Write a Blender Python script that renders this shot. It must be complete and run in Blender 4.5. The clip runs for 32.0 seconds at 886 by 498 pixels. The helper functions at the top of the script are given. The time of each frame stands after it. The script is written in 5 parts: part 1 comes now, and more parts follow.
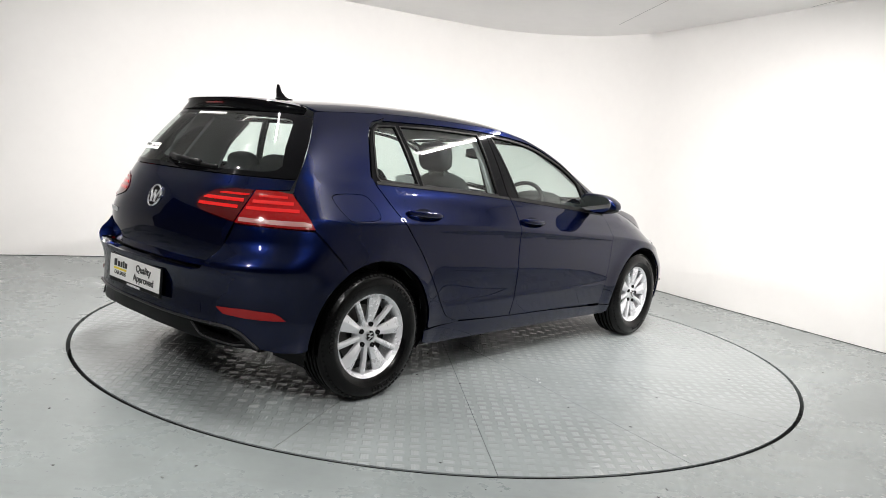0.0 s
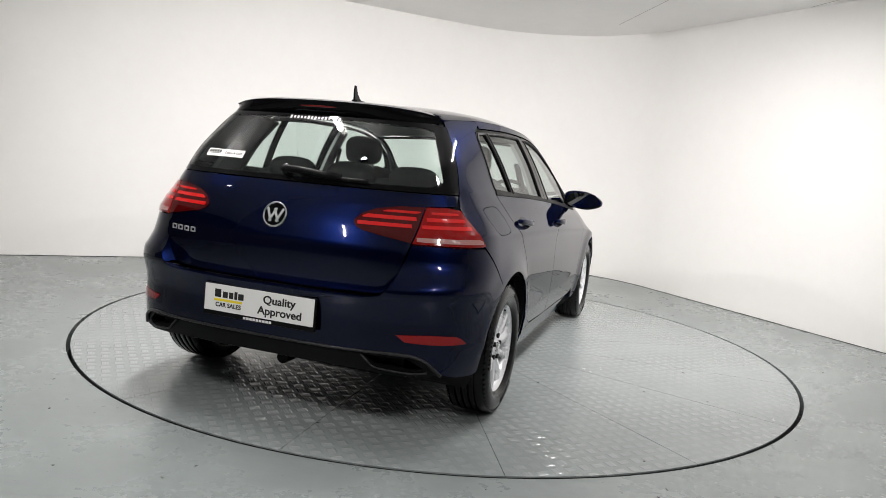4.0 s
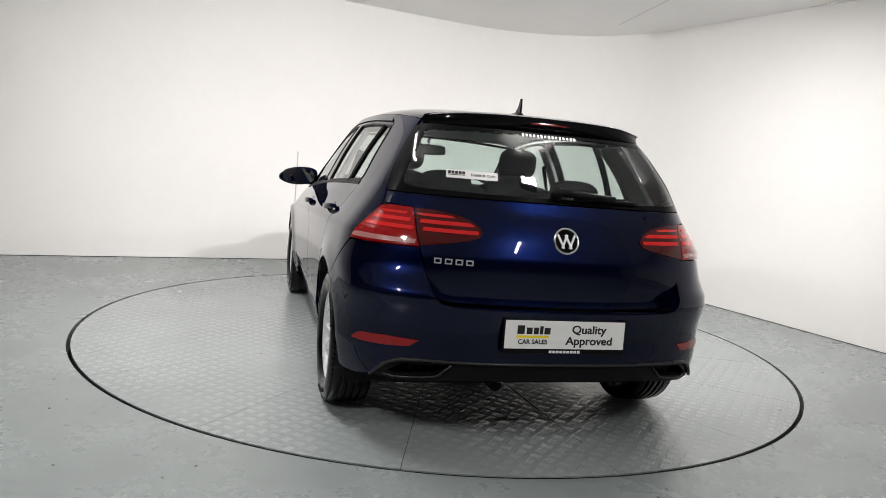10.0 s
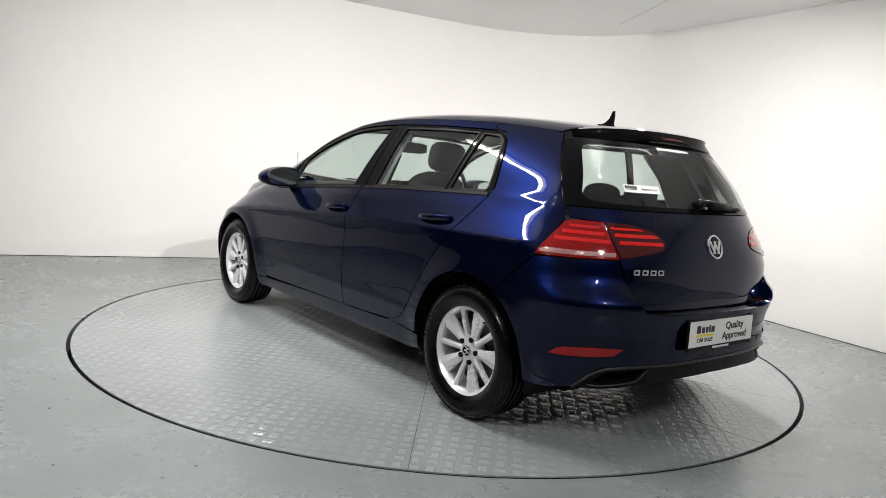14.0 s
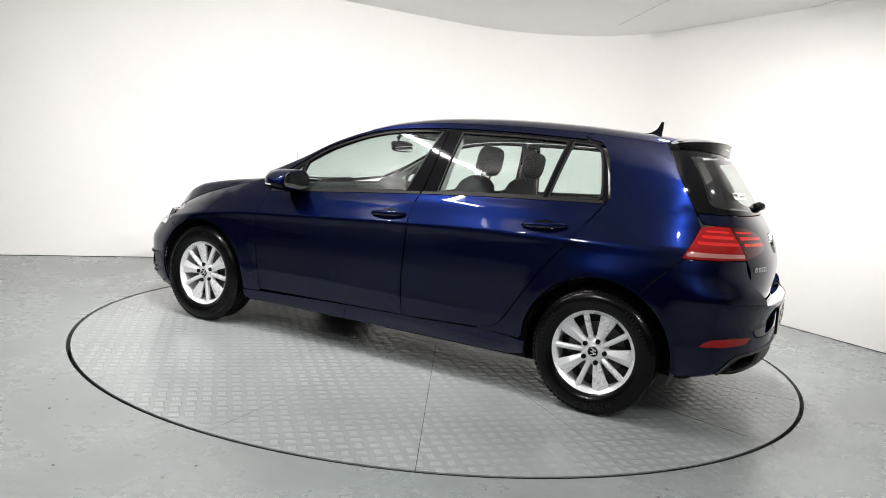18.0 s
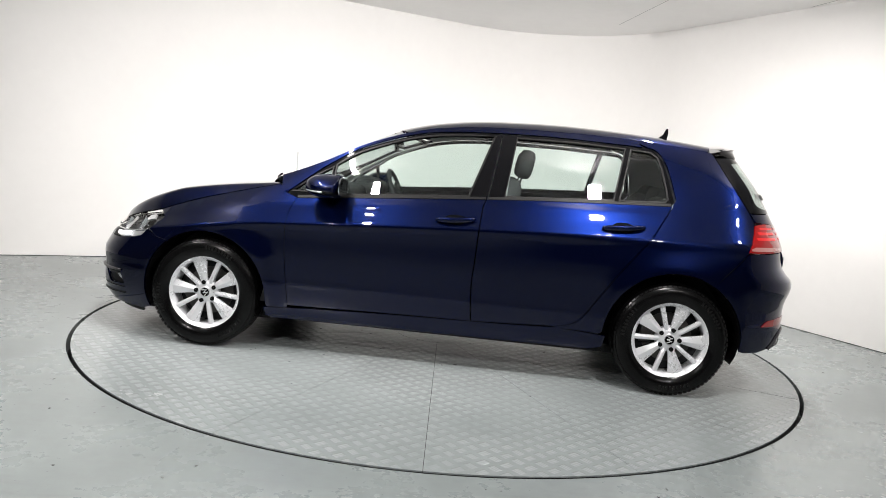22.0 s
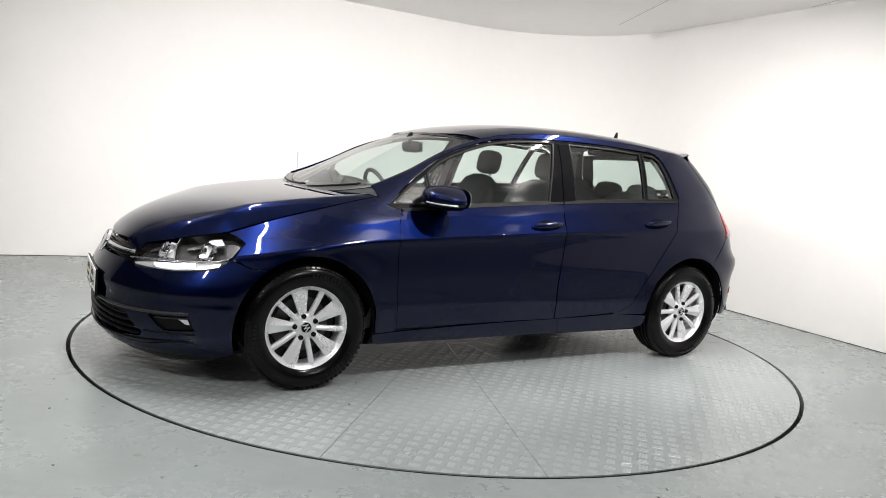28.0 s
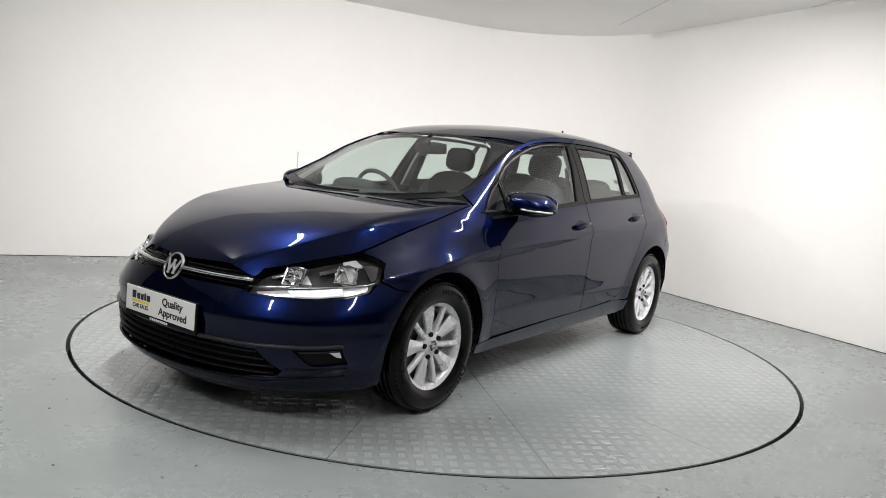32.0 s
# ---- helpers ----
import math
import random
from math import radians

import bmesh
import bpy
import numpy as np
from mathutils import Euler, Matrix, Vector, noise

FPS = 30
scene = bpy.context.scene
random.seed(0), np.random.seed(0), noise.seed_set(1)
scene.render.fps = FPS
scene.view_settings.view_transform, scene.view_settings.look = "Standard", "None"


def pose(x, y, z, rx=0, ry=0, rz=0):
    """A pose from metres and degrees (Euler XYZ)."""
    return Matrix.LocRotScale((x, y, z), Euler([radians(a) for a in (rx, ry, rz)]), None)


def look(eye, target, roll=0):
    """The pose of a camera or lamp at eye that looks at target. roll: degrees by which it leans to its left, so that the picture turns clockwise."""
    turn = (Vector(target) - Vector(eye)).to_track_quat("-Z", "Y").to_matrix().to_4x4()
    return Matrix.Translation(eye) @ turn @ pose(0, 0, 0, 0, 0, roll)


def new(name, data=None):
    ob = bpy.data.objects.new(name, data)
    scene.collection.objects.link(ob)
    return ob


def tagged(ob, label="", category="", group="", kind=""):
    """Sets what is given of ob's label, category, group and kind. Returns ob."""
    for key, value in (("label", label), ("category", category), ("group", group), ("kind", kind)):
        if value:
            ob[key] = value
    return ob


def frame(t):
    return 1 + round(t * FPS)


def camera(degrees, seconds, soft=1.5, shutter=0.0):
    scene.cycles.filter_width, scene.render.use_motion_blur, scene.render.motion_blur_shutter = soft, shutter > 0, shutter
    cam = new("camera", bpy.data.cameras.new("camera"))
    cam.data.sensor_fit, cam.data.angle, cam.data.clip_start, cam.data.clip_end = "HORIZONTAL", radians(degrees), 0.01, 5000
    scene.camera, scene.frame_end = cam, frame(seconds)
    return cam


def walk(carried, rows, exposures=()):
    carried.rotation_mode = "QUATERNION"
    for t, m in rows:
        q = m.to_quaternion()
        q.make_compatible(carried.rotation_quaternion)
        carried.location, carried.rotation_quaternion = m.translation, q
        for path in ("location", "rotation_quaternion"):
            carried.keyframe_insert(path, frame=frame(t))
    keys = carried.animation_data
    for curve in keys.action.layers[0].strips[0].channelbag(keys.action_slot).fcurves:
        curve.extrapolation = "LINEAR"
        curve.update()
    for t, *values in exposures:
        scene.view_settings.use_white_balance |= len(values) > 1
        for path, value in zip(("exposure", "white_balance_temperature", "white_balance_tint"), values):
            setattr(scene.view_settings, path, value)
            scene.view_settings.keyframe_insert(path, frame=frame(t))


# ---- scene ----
# ---- camera: stands still on a tripod ----
cam = camera(63.52, 32.0, soft=0.7)
EYE = Vector((0.0, -4.8764, 1.17))
_p, _y = radians(-6.8868), radians(-0.1971)
AIM = EYE + 5.0 * Vector((math.sin(_y) * math.cos(_p), math.cos(_y) * math.cos(_p), math.sin(_p)))
CAM_POSE = look(EYE, AIM, 4.9927)
walk(cam, [(0.0, CAM_POSE), (32.0, CAM_POSE)], exposures=[(0.0, 0.33), (1.0, 0.18), (3.0, 0.09), (6.0, -0.03), (12.0, -0.01), (13.0, 0.02), (14.0, 0.08), (16.0, 0.17), (18.0, 0.31), (20.0, 0.33), (23.0, 0.29), (25.0, 0.24), (28.0, 0.30), (30.0, 0.27), (32.0, 0.07)])

SPIN0, SPIN = 48.177, 5.8047          # degrees at 0 s, degrees a second
OFFSET = 0.0811                        # car centreline beside the table's axle
TABLE_R = 2.272

# ---- world and lamps ----
world = bpy.data.worlds.new("hall")
scene.world = world
world.use_nodes = True
world.node_tree.nodes["Background"].inputs[0].default_value = (0.9, 0.95, 1.0, 1)
world.node_tree.nodes["Background"].inputs[1].default_value = 0.02

# the room's two axes: along the long white wall, and along the side wall
KX, KY = 1.469, 4.345
UX, UY = 0.8838, 0.4678
ROOM_Z = 2.76


def room(a, b, z=0.0):
    """A place by metres from the rounded corner: a along the long wall, b along the side wall."""
    return Vector((KX - a * UX + b * UY, KY - a * UY - b * UX, z))


ROOM_YAW = math.degrees(math.atan2(UY, UX))


# ceiling strip lights: x, y, turn, length, watts; small panel lights: eye, aim, width, watts
STRIPS = ((-1.36, -1.15, 96.0, 1.36, 66), (1.65, 0.05, 90.0, 1.36, 54), (-1.95, -4.28, 67.5, 0.80, 72), (1.90, -4.40, 112.5, 0.80, 55))
# the last panel light is an added fill that evens the wall's left part
FLOODS = (((1.10, -2.28, 2.60), (-0.4, 2.6, 0.6), 0.12, 44), ((-1.10, -2.25, 2.60), (0.3, 2.8, 0.6), 0.07, 8), ((2.75, -1.7, 2.60), (0.6, 2.6, 0.9), 0.10, 18), ((-2.85, -1.9, 2.60), (-0.9, 2.2, 0.9), 0.10, 26))


def lamp(name, sx, sy, watts, m, spread=180, colour=(1.0, 0.958, 0.940)):
    data = bpy.data.lights.new(name, "AREA")
    data.shape, data.size, data.size_y, data.energy, data.color = "RECTANGLE", sx, sy, watts, colour
    data.spread = radians(spread)
    new(name, data).matrix_world = m


for eye, aim, wide, watts in FLOODS:
    lamp("panel_lamp", wide, wide * 0.62, watts, look(eye, aim), 110)
for x, y, yaw, long, watts in STRIPS:
    lamp("strip_lamp", long, 0.05, watts, pose(x, y, ROOM_Z - 0.118, 0, 0, yaw))

# ---- materials ----


def material(name, colour=(0.5, 0.5, 0.5), rough=0.5, metal=0.0, coat=0.0, spec=0.5):
    m = bpy.data.materials.new(name)
    m.use_nodes = True
    b = m.node_tree.nodes["Principled BSDF"]
    b.inputs["Base Color"].default_value = (*colour, 1)
    b.inputs["Roughness"].default_value = rough
    b.inputs["Metallic"].default_value = metal
    b.inputs["Coat Weight"].default_value = coat
    b.inputs["Coat Roughness"].default_value = 0.02
    b.inputs["Specular IOR Level"].default_value = spec
    return m


def nodes_of(m):
    t = m.node_tree
    return t, t.nodes["Principled BSDF"]


def node(t, kind, **values):
    n = t.nodes.new(kind)
    for k, v in values.items():
        n.inputs[k.replace("_", " ")].default_value = v
    return n


def grime(m, scale, low, high, dark=0.85, detail=8.0, bump=0.0, bump_scale=60.0, bump_dist=0.002):
    """Two scales of stain over the base colour, a matching change of gloss, and fine relief."""
    t, b = nodes_of(m)
    base = b.inputs["Base Color"].default_value[:]
    co = t.nodes.new("ShaderNodeTexCoord")
    big = node(t, "ShaderNodeTexNoise", Scale=scale, Detail=detail, Roughness=0.6)
    small = node(t, "ShaderNodeTexNoise", Scale=scale * 11, Detail=5.0, Roughness=0.65)
    for n in (big, small):
        t.links.new(co.outputs["Object"], n.inputs["Vector"])
    add = t.nodes.new("ShaderNodeMath")
    add.operation = "MULTIPLY_ADD"
    add.inputs[1].default_value = 0.45
    t.links.new(small.outputs["Fac"], add.inputs[0])
    t.links.new(big.outputs["Fac"], add.inputs[2])
    ramp = t.nodes.new("ShaderNodeValToRGB")
    ramp.color_ramp.elements[0].position, ramp.color_ramp.elements[1].position = low, high
    ramp.color_ramp.elements[0].color = (*(c * dark for c in base[:3]), 1)
    ramp.color_ramp.elements[1].color = base
    t.links.new(add.outputs[0], ramp.inputs["Fac"])
    t.links.new(ramp.outputs["Color"], b.inputs["Base Color"])
    r = b.inputs["Roughness"].default_value
    rr = node(t, "ShaderNodeMapRange")
    rr.inputs["From Min"].default_value, rr.inputs["From Max"].default_value = low, high
    rr.inputs["To Min"].default_value, rr.inputs["To Max"].default_value = min(1, r * 1.25), r * 0.85
    t.links.new(add.outputs[0], rr.inputs["Value"])
    t.links.new(rr.outputs[0], b.inputs["Roughness"])
    if bump:
        fine = node(t, "ShaderNodeTexNoise", Scale=bump_scale, Detail=4.0)
        t.links.new(co.outputs["Object"], fine.inputs["Vector"])
        bp = node(t, "ShaderNodeBump", Strength=bump, Distance=bump_dist)
        t.links.new(fine.outputs["Fac"], bp.inputs["Height"])
        t.links.new(bp.outputs["Normal"], b.inputs["Normal"])
    return m


M_WALL = grime(material("white_wall_paint", (0.84, 0.83, 0.81), 0.6), 0.9, 0.35, 0.9, 0.95, bump=0.06, bump_scale=35)
M_CEIL = grime(material("ceiling_paint", (0.90, 0.89, 0.88), 0.7), 0.8, 0.3, 0.9, 0.94, bump=0.05, bump_scale=60)
M_FLOOR = grime(material("grey_floor_paint", (0.250, 0.280, 0.278), 0.28), 1.3, 0.38, 0.95, 0.74, bump=0.12, bump_scale=90, bump_dist=0.001)


def floor_detail(m):
    """Long faint scrapes, pale rubbed patches and dark pits in the floor paint."""
    t, b = nodes_of(m)
    co = t.nodes.new("ShaderNodeTexCoord")
    mp = node(t, "ShaderNodeMapping")
    mp.inputs["Scale"].default_value = (1.2, 9.0, 1.0)
    mp.inputs["Rotation"].default_value = (0, 0, 0.5)
    t.links.new(co.outputs["Object"], mp.inputs["Vector"])
    sc = node(t, "ShaderNodeTexNoise", Scale=2.2, Detail=9.0, Roughness=0.72)
    t.links.new(mp.outputs[0], sc.inputs["Vector"])
    r1 = node(t, "ShaderNodeMapRange")
    r1.inputs["From Min"].default_value, r1.inputs["From Max"].default_value = 0.52, 0.80
    r1.inputs["To Max"].default_value = 0.40
    t.links.new(sc.outputs["Fac"], r1.inputs["Value"])
    old = b.inputs["Base Color"].links[0].from_socket
    m1 = t.nodes.new("ShaderNodeMix")
    m1.data_type = "RGBA"
    t.links.new(r1.outputs[0], m1.inputs[0])
    t.links.new(old, m1.inputs[6])
    m1.inputs[7].default_value = (0.145, 0.148, 0.141, 1)
    pit = node(t, "ShaderNodeTexNoise", Scale=38.0, Detail=2.0)
    t.links.new(co.outputs["Object"], pit.inputs["Vector"])
    cl = node(t, "ShaderNodeTexNoise", Scale=1.7, Detail=3.0)
    t.links.new(co.outputs["Object"], cl.inputs["Vector"])
    ad = t.nodes.new("ShaderNodeMath")
    ad.operation = "MULTIPLY_ADD"
    ad.inputs[1].default_value = 0.5
    t.links.new(cl.outputs["Fac"], ad.inputs[0])
    t.links.new(pit.outputs["Fac"], ad.inputs[2])
    r2 = node(t, "ShaderNodeMapRange")
    r2.inputs["From Min"].default_value, r2.inputs["From Max"].default_value = 1.00, 1.06
    r2.inputs["To Max"].default_value = 0.8
    t.links.new(ad.outputs[0], r2.inputs["Value"])
    m2 = t.nodes.new("ShaderNodeMix")
    m2.data_type = "RGBA"
    t.links.new(r2.outputs[0], m2.inputs[0])
    t.links.new(m1.outputs[2], m2.inputs[6])
    m2.inputs[7].default_value = (0.06, 0.06, 0.057, 1)
    t.links.new(m2.outputs[2], b.inputs["Base Color"])
    return m


floor_detail(M_FLOOR)
M_DARKWALL = grime(material("dark_hall_wall", (0.05, 0.05, 0.055), 0.7), 0.9, 0.3, 0.9, 0.8)
M_SEAM = material("seam_black", (0.012, 0.012, 0.013), 0.8)

# ---- mesh helpers ----


def mesh_object(name, bm, mat, smooth=False):
    me = bpy.data.meshes.new(name)
    bm.to_mesh(me)
    bm.free()
    mats = mat if isinstance(mat, (list, tuple)) else [mat]
    for m in mats:
        me.materials.append(m)
    if smooth:
        me.polygons.foreach_set("use_smooth", [True] * len(me.polygons))
    return new(name, me)


def part(name, bm, mat, parent, label="", smooth=False):
    ob = mesh_object(name, bm, mat, smooth)
    ob.parent = parent
    if label:
        ob["label"] = label
    return ob


def box(bm, sx, sy, sz, m=Matrix(), bevel=0.0):
    made = bmesh.ops.create_cube(bm, size=1.0, matrix=m @ Matrix.Diagonal((sx, sy, sz, 1)))
    if bevel:
        es = list({e for v in made["verts"] for e in v.link_edges})
        bmesh.ops.bevel(bm, geom=es, offset=bevel, segments=2, affect="EDGES", profile=0.5)


def tube(bm, r1, r2, depth, m=Matrix(), seg=24, cap=True):
    bmesh.ops.create_cone(bm, cap_ends=cap, segments=seg, radius1=r1, radius2=r2, depth=depth, matrix=m)


def lathe(bm, prof, seg=48, m=Matrix()):
    """Turns a profile of (radius, height) round z."""
    rings = []
    for r, z in prof:
        rings.append([bm.verts.new(m @ Vector((r * math.cos(2 * math.pi * i / seg), r * math.sin(2 * math.pi * i / seg), z))) for i in range(seg)])
    for a, b in zip(rings, rings[1:]):
        for i in range(seg):
            bm.faces.new((a[i], a[(i + 1) % seg], b[(i + 1) % seg], b[i]))


def sweep(bm, pts, rx, rz=None, seg=10, cap=True):
    """A rounded bar along points."""
    rz = rz or rx
    pts = [Vector(p) for p in pts]
    rings = []
    for i, p in enumerate(pts):
        d = (pts[min(i + 1, len(pts) - 1)] - pts[max(i - 1, 0)]).normalized()
        side = d.cross(Vector((0, 0, 1)))
        side = side.normalized() if side.length > 1e-4 else Vector((1, 0, 0))
        up = side.cross(d)
        rings.append([bm.verts.new(p + side * rx * math.cos(2 * math.pi * k / seg) + up * rz * math.sin(2 * math.pi * k / seg)) for k in range(seg)])
    for a, b in zip(rings, rings[1:]):
        for k in range(seg):
            bm.faces.new((a[k], a[(k + 1) % seg], b[(k + 1) % seg], b[k]))
    if cap:
        bm.faces.new(rings[0][::-1])
        bm.faces.new(rings[-1])


def prism(bm, outline, z0, z1, m=Matrix()):
    """A flat outline of (x, y) raised from z0 to z1."""
    a = [bm.verts.new(m @ Vector((x, y, z0))) for x, y in outline]
    b = [bm.verts.new(m @ Vector((x, y, z1))) for x, y in outline]
    n = len(a)
    bm.faces.new(a[::-1])
    bm.faces.new(b)
    for i in range(n):
        bm.faces.new((a[i], a[(i + 1) % n], b[(i + 1) % n], b[i]))


# ---- the room ----
ARC_R = 1.6
ROOM_A, ROOM_B = 9.4, 12.0


def build_room():
    # ring of the wall's inner face from the far left end, round the corner, to the near right end
    line = [(ROOM_A, 0.0)] + [(a, 0.0) for a in (7.0, 5.0, 3.0)]
    line += [(ARC_R - ARC_R * math.sin(k), ARC_R - ARC_R * math.cos(k)) for k in [radians(90 * i / 28) for i in range(29)]]
    line += [(0.0, b) for b in (3.0, 5.0, 7.0, 9.0, ROOM_B)]
    bm = bmesh.new()
    cols = []
    for i, (a, b) in enumerate(line):
        a0, b0 = line[max(i - 1, 0)]
        a1, b1 = line[min(i + 1, len(line) - 1)]
        d = Vector((a1 - a0, b1 - b0)).normalized()
        n = Vector((d.y, -d.x)) * 0.12
        if n.x * (a - 3) + n.y * (b - 3) < 0:
            n = -n
        cols.append([bm.verts.new(room(a, b, 0)), bm.verts.new(room(a, b, ROOM_Z + 0.1)), bm.verts.new(room(a + n.x, b + n.y, ROOM_Z + 0.1)), bm.verts.new(room(a + n.x, b + n.y, 0))])
    for p, q in zip(cols, cols[1:]):
        for k in range(4):
            bm.faces.new((p[k], q[k], q[(k + 1) % 4], p[(k + 1) % 4]))
    bm.faces.new(cols[0])
    bm.faces.new(cols[-1][::-1])
    bmesh.ops.recalc_face_normals(bm, faces=bm.faces[:])
    wall = mesh_object("wall_curved", bm, M_WALL, smooth=True)
    wall.data.set_sharp_from_angle(angle=radians(30))
    tagged(wall, "white painted studio wall with a rounded corner", "wall", kind="structure")
    for name, c, d in (("wall_left", (ROOM_A + 0.06, ROOM_B / 2), (0.12, ROOM_B)), ("wall_behind", (ROOM_A / 2, ROOM_B + 0.06), (ROOM_A + 0.24, 0.12))):
        bm = bmesh.new()
        box(bm, d[0], d[1], ROOM_Z + 0.1, Matrix.Translation(room(*c, (ROOM_Z + 0.1) / 2)) @ pose(0, 0, 0, 0, 0, ROOM_YAW))
        tagged(mesh_object(name, bm, M_DARKWALL), "dark plain wall of the hall behind the stand", "wall", kind="structure")
    # ceiling
    bm = bmesh.new()
    box(bm, ROOM_A + 0.3, ROOM_B + 0.3, 0.08, Matrix.Translation(room(ROOM_A / 2, ROOM_B / 2, ROOM_Z + 0.04)) @ pose(0, 0, 0, 0, 0, ROOM_YAW))
    tagged(mesh_object("ceiling", bm, M_CEIL), "pale grey painted board ceiling", "ceiling", kind="structure")
    # floor with a round opening for the turntable
    bm = bmesh.new()
    seg, hole = 128, TABLE_R + 0.022
    inner = [bm.verts.new((hole * math.cos(2 * math.pi * i / seg), hole * math.sin(2 * math.pi * i / seg), 0)) for i in range(seg)]
    low = [bm.verts.new((v.co.x, v.co.y, -0.12)) for v in inner]
    outer = [bm.verts.new((16 * math.cos(2 * math.pi * i / seg), 16 * math.sin(2 * math.pi * i / seg), 0)) for i in range(seg)]
    for i in range(seg):
        j = (i + 1) % seg
        bm.faces.new((inner[i], outer[i], outer[j], inner[j]))
        bm.faces.new((inner[j], low[j], low[i], inner[i]))
    tagged(mesh_object("floor", bm, M_FLOOR), "grey-green painted concrete floor with scuffs", "floor", kind="structure")
    bm = bmesh.new()
    tube(bm, hole, hole, 0.02, pose(0, 0, -0.11), seg)
    tagged(mesh_object("floor_pit", bm, M_SEAM), "dark shallow pit beneath the turntable", "floor", kind="structure")


build_room()

M_DECK = grime(material("deck_paint", (0.265, 0.293, 0.294), 0.24), 2.0, 0.40, 0.85, 0.80)


def tread(m):
    """Checker-plate relief: short raised bars, turned by a right angle from cell to cell, worn away in patches."""
    t, b = nodes_of(m)
    co = t.nodes.new("ShaderNodeTexCoord")

    def math_node(op, a=None, v=None, c=None):
        n = t.nodes.new("ShaderNodeMath")
        n.operation = op
        if a is not None:
            t.links.new(a, n.inputs[0])
        if isinstance(v, (int, float)):
            n.inputs[1].default_value = v
        elif v is not None:
            t.links.new(v, n.inputs[1])
        if c is not None:
            n.inputs[2].default_value = c
        return n.outputs[0]

    rot = node(t, "ShaderNodeMapping")
    rot.inputs["Rotation"].default_value = (0, 0, radians(45))
    rot.inputs["Scale"].default_value = (15.0, 15.0, 15.0)
    t.links.new(co.outputs["Object"], rot.inputs["Vector"])
    sep = t.nodes.new("ShaderNodeSeparateXYZ")
    t.links.new(rot.outputs[0], sep.inputs[0])
    x, y = sep.outputs[0], sep.outputs[1]
    fx_, fy_ = math_node("FRACT", x), math_node("FRACT", y)
    par = math_node("MODULO", math_node("ABSOLUTE", math_node("ADD", math_node("FLOOR", x), math_node("FLOOR", y))), 2.0)
    u = math_node("ABSOLUTE", math_node("SUBTRACT", fx_, 0.5))
    v = math_node("ABSOLUTE", math_node("SUBTRACT", fy_, 0.5))
    diff = math_node("SUBTRACT", u, v)
    mix = t.nodes.new("ShaderNodeMix")
    t.links.new(par, mix.inputs[0])
    t.links.new(u, mix.inputs[2])
    t.links.new(v, mix.inputs[3])
    mix2 = t.nodes.new("ShaderNodeMix")
    t.links.new(par, mix2.inputs[0])
    t.links.new(v, mix2.inputs[2])
    t.links.new(u, mix2.inputs[3])
    mix3 = t.nodes.new("ShaderNodeMix")
    t.links.new(par, mix3.inputs[0])
    t.links.new(fy_, mix3.inputs[2])
    t.links.new(fx_, mix3.inputs[3])
    a, c = mix.outputs[0], mix2.outputs[0]
    # group of bars: long 0.36 by wide 0.2, cut into four bars along its length
    la = node(t, "ShaderNodeMapRange")
    la.inputs["From Min"].default_value, la.inputs["From Max"].default_value = 0.40, 0.32
    t.links.new(a, la.inputs["Value"])
    lc = node(t, "ShaderNodeMapRange")
    lc.inputs["From Min"].default_value, lc.inputs["From Max"].default_value = 0.30, 0.22
    t.links.new(c, lc.inputs["Value"])
    wave = math_node("MULTIPLY_ADD", math_node("SINE", math_node("MULTIPLY", mix3.outputs[0], 2 * math.pi * 5)), 0.14, 0.86)
    h = math_node("MULTIPLY", math_node("MULTIPLY", la.outputs[0], lc.outputs[0]), wave)
    wear = node(t, "ShaderNodeTexNoise", Scale=1.3, Detail=4.0)
    t.links.new(co.outputs["Object"], wear.inputs["Vector"])
    wr = node(t, "ShaderNodeMapRange")
    wr.inputs["From Min"].default_value, wr.inputs["From Max"].default_value = 0.38, 0.58
    wr.inputs["To Min"].default_value = 0.25
    t.links.new(wear.outputs["Fac"], wr.inputs["Value"])
    h = math_node("MULTIPLY", h, wr.outputs[0])
    bp = node(t, "ShaderNodeBump", Strength=1.0, Distance=0.0028)
    t.links.new(h, bp.inputs["Height"])
    t.links.new(bp.outputs["Normal"], b.inputs["Normal"])
    # the raised bars are rubbed paler and smoother than the plate between them
    old = b.inputs["Base Color"].links[0].from_socket
    mc = t.nodes.new("ShaderNodeMix")
    mc.data_type = "RGBA"
    fac = math_node("MULTIPLY", h, 0.6)
    t.links.new(fac, mc.inputs[0])
    t.links.new(old, mc.inputs[6])
    mc.inputs[7].default_value = (0.37, 0.398, 0.398, 1)
    t.links.new(mc.outputs[2], b.inputs["Base Color"])
    oldr = b.inputs["Roughness"].links[0].from_socket
    sub = math_node("SUBTRACT", oldr, math_node("MULTIPLY", h, 0.12))
    t.links.new(sub, b.inputs["Roughness"])
    return m


tread(M_DECK)

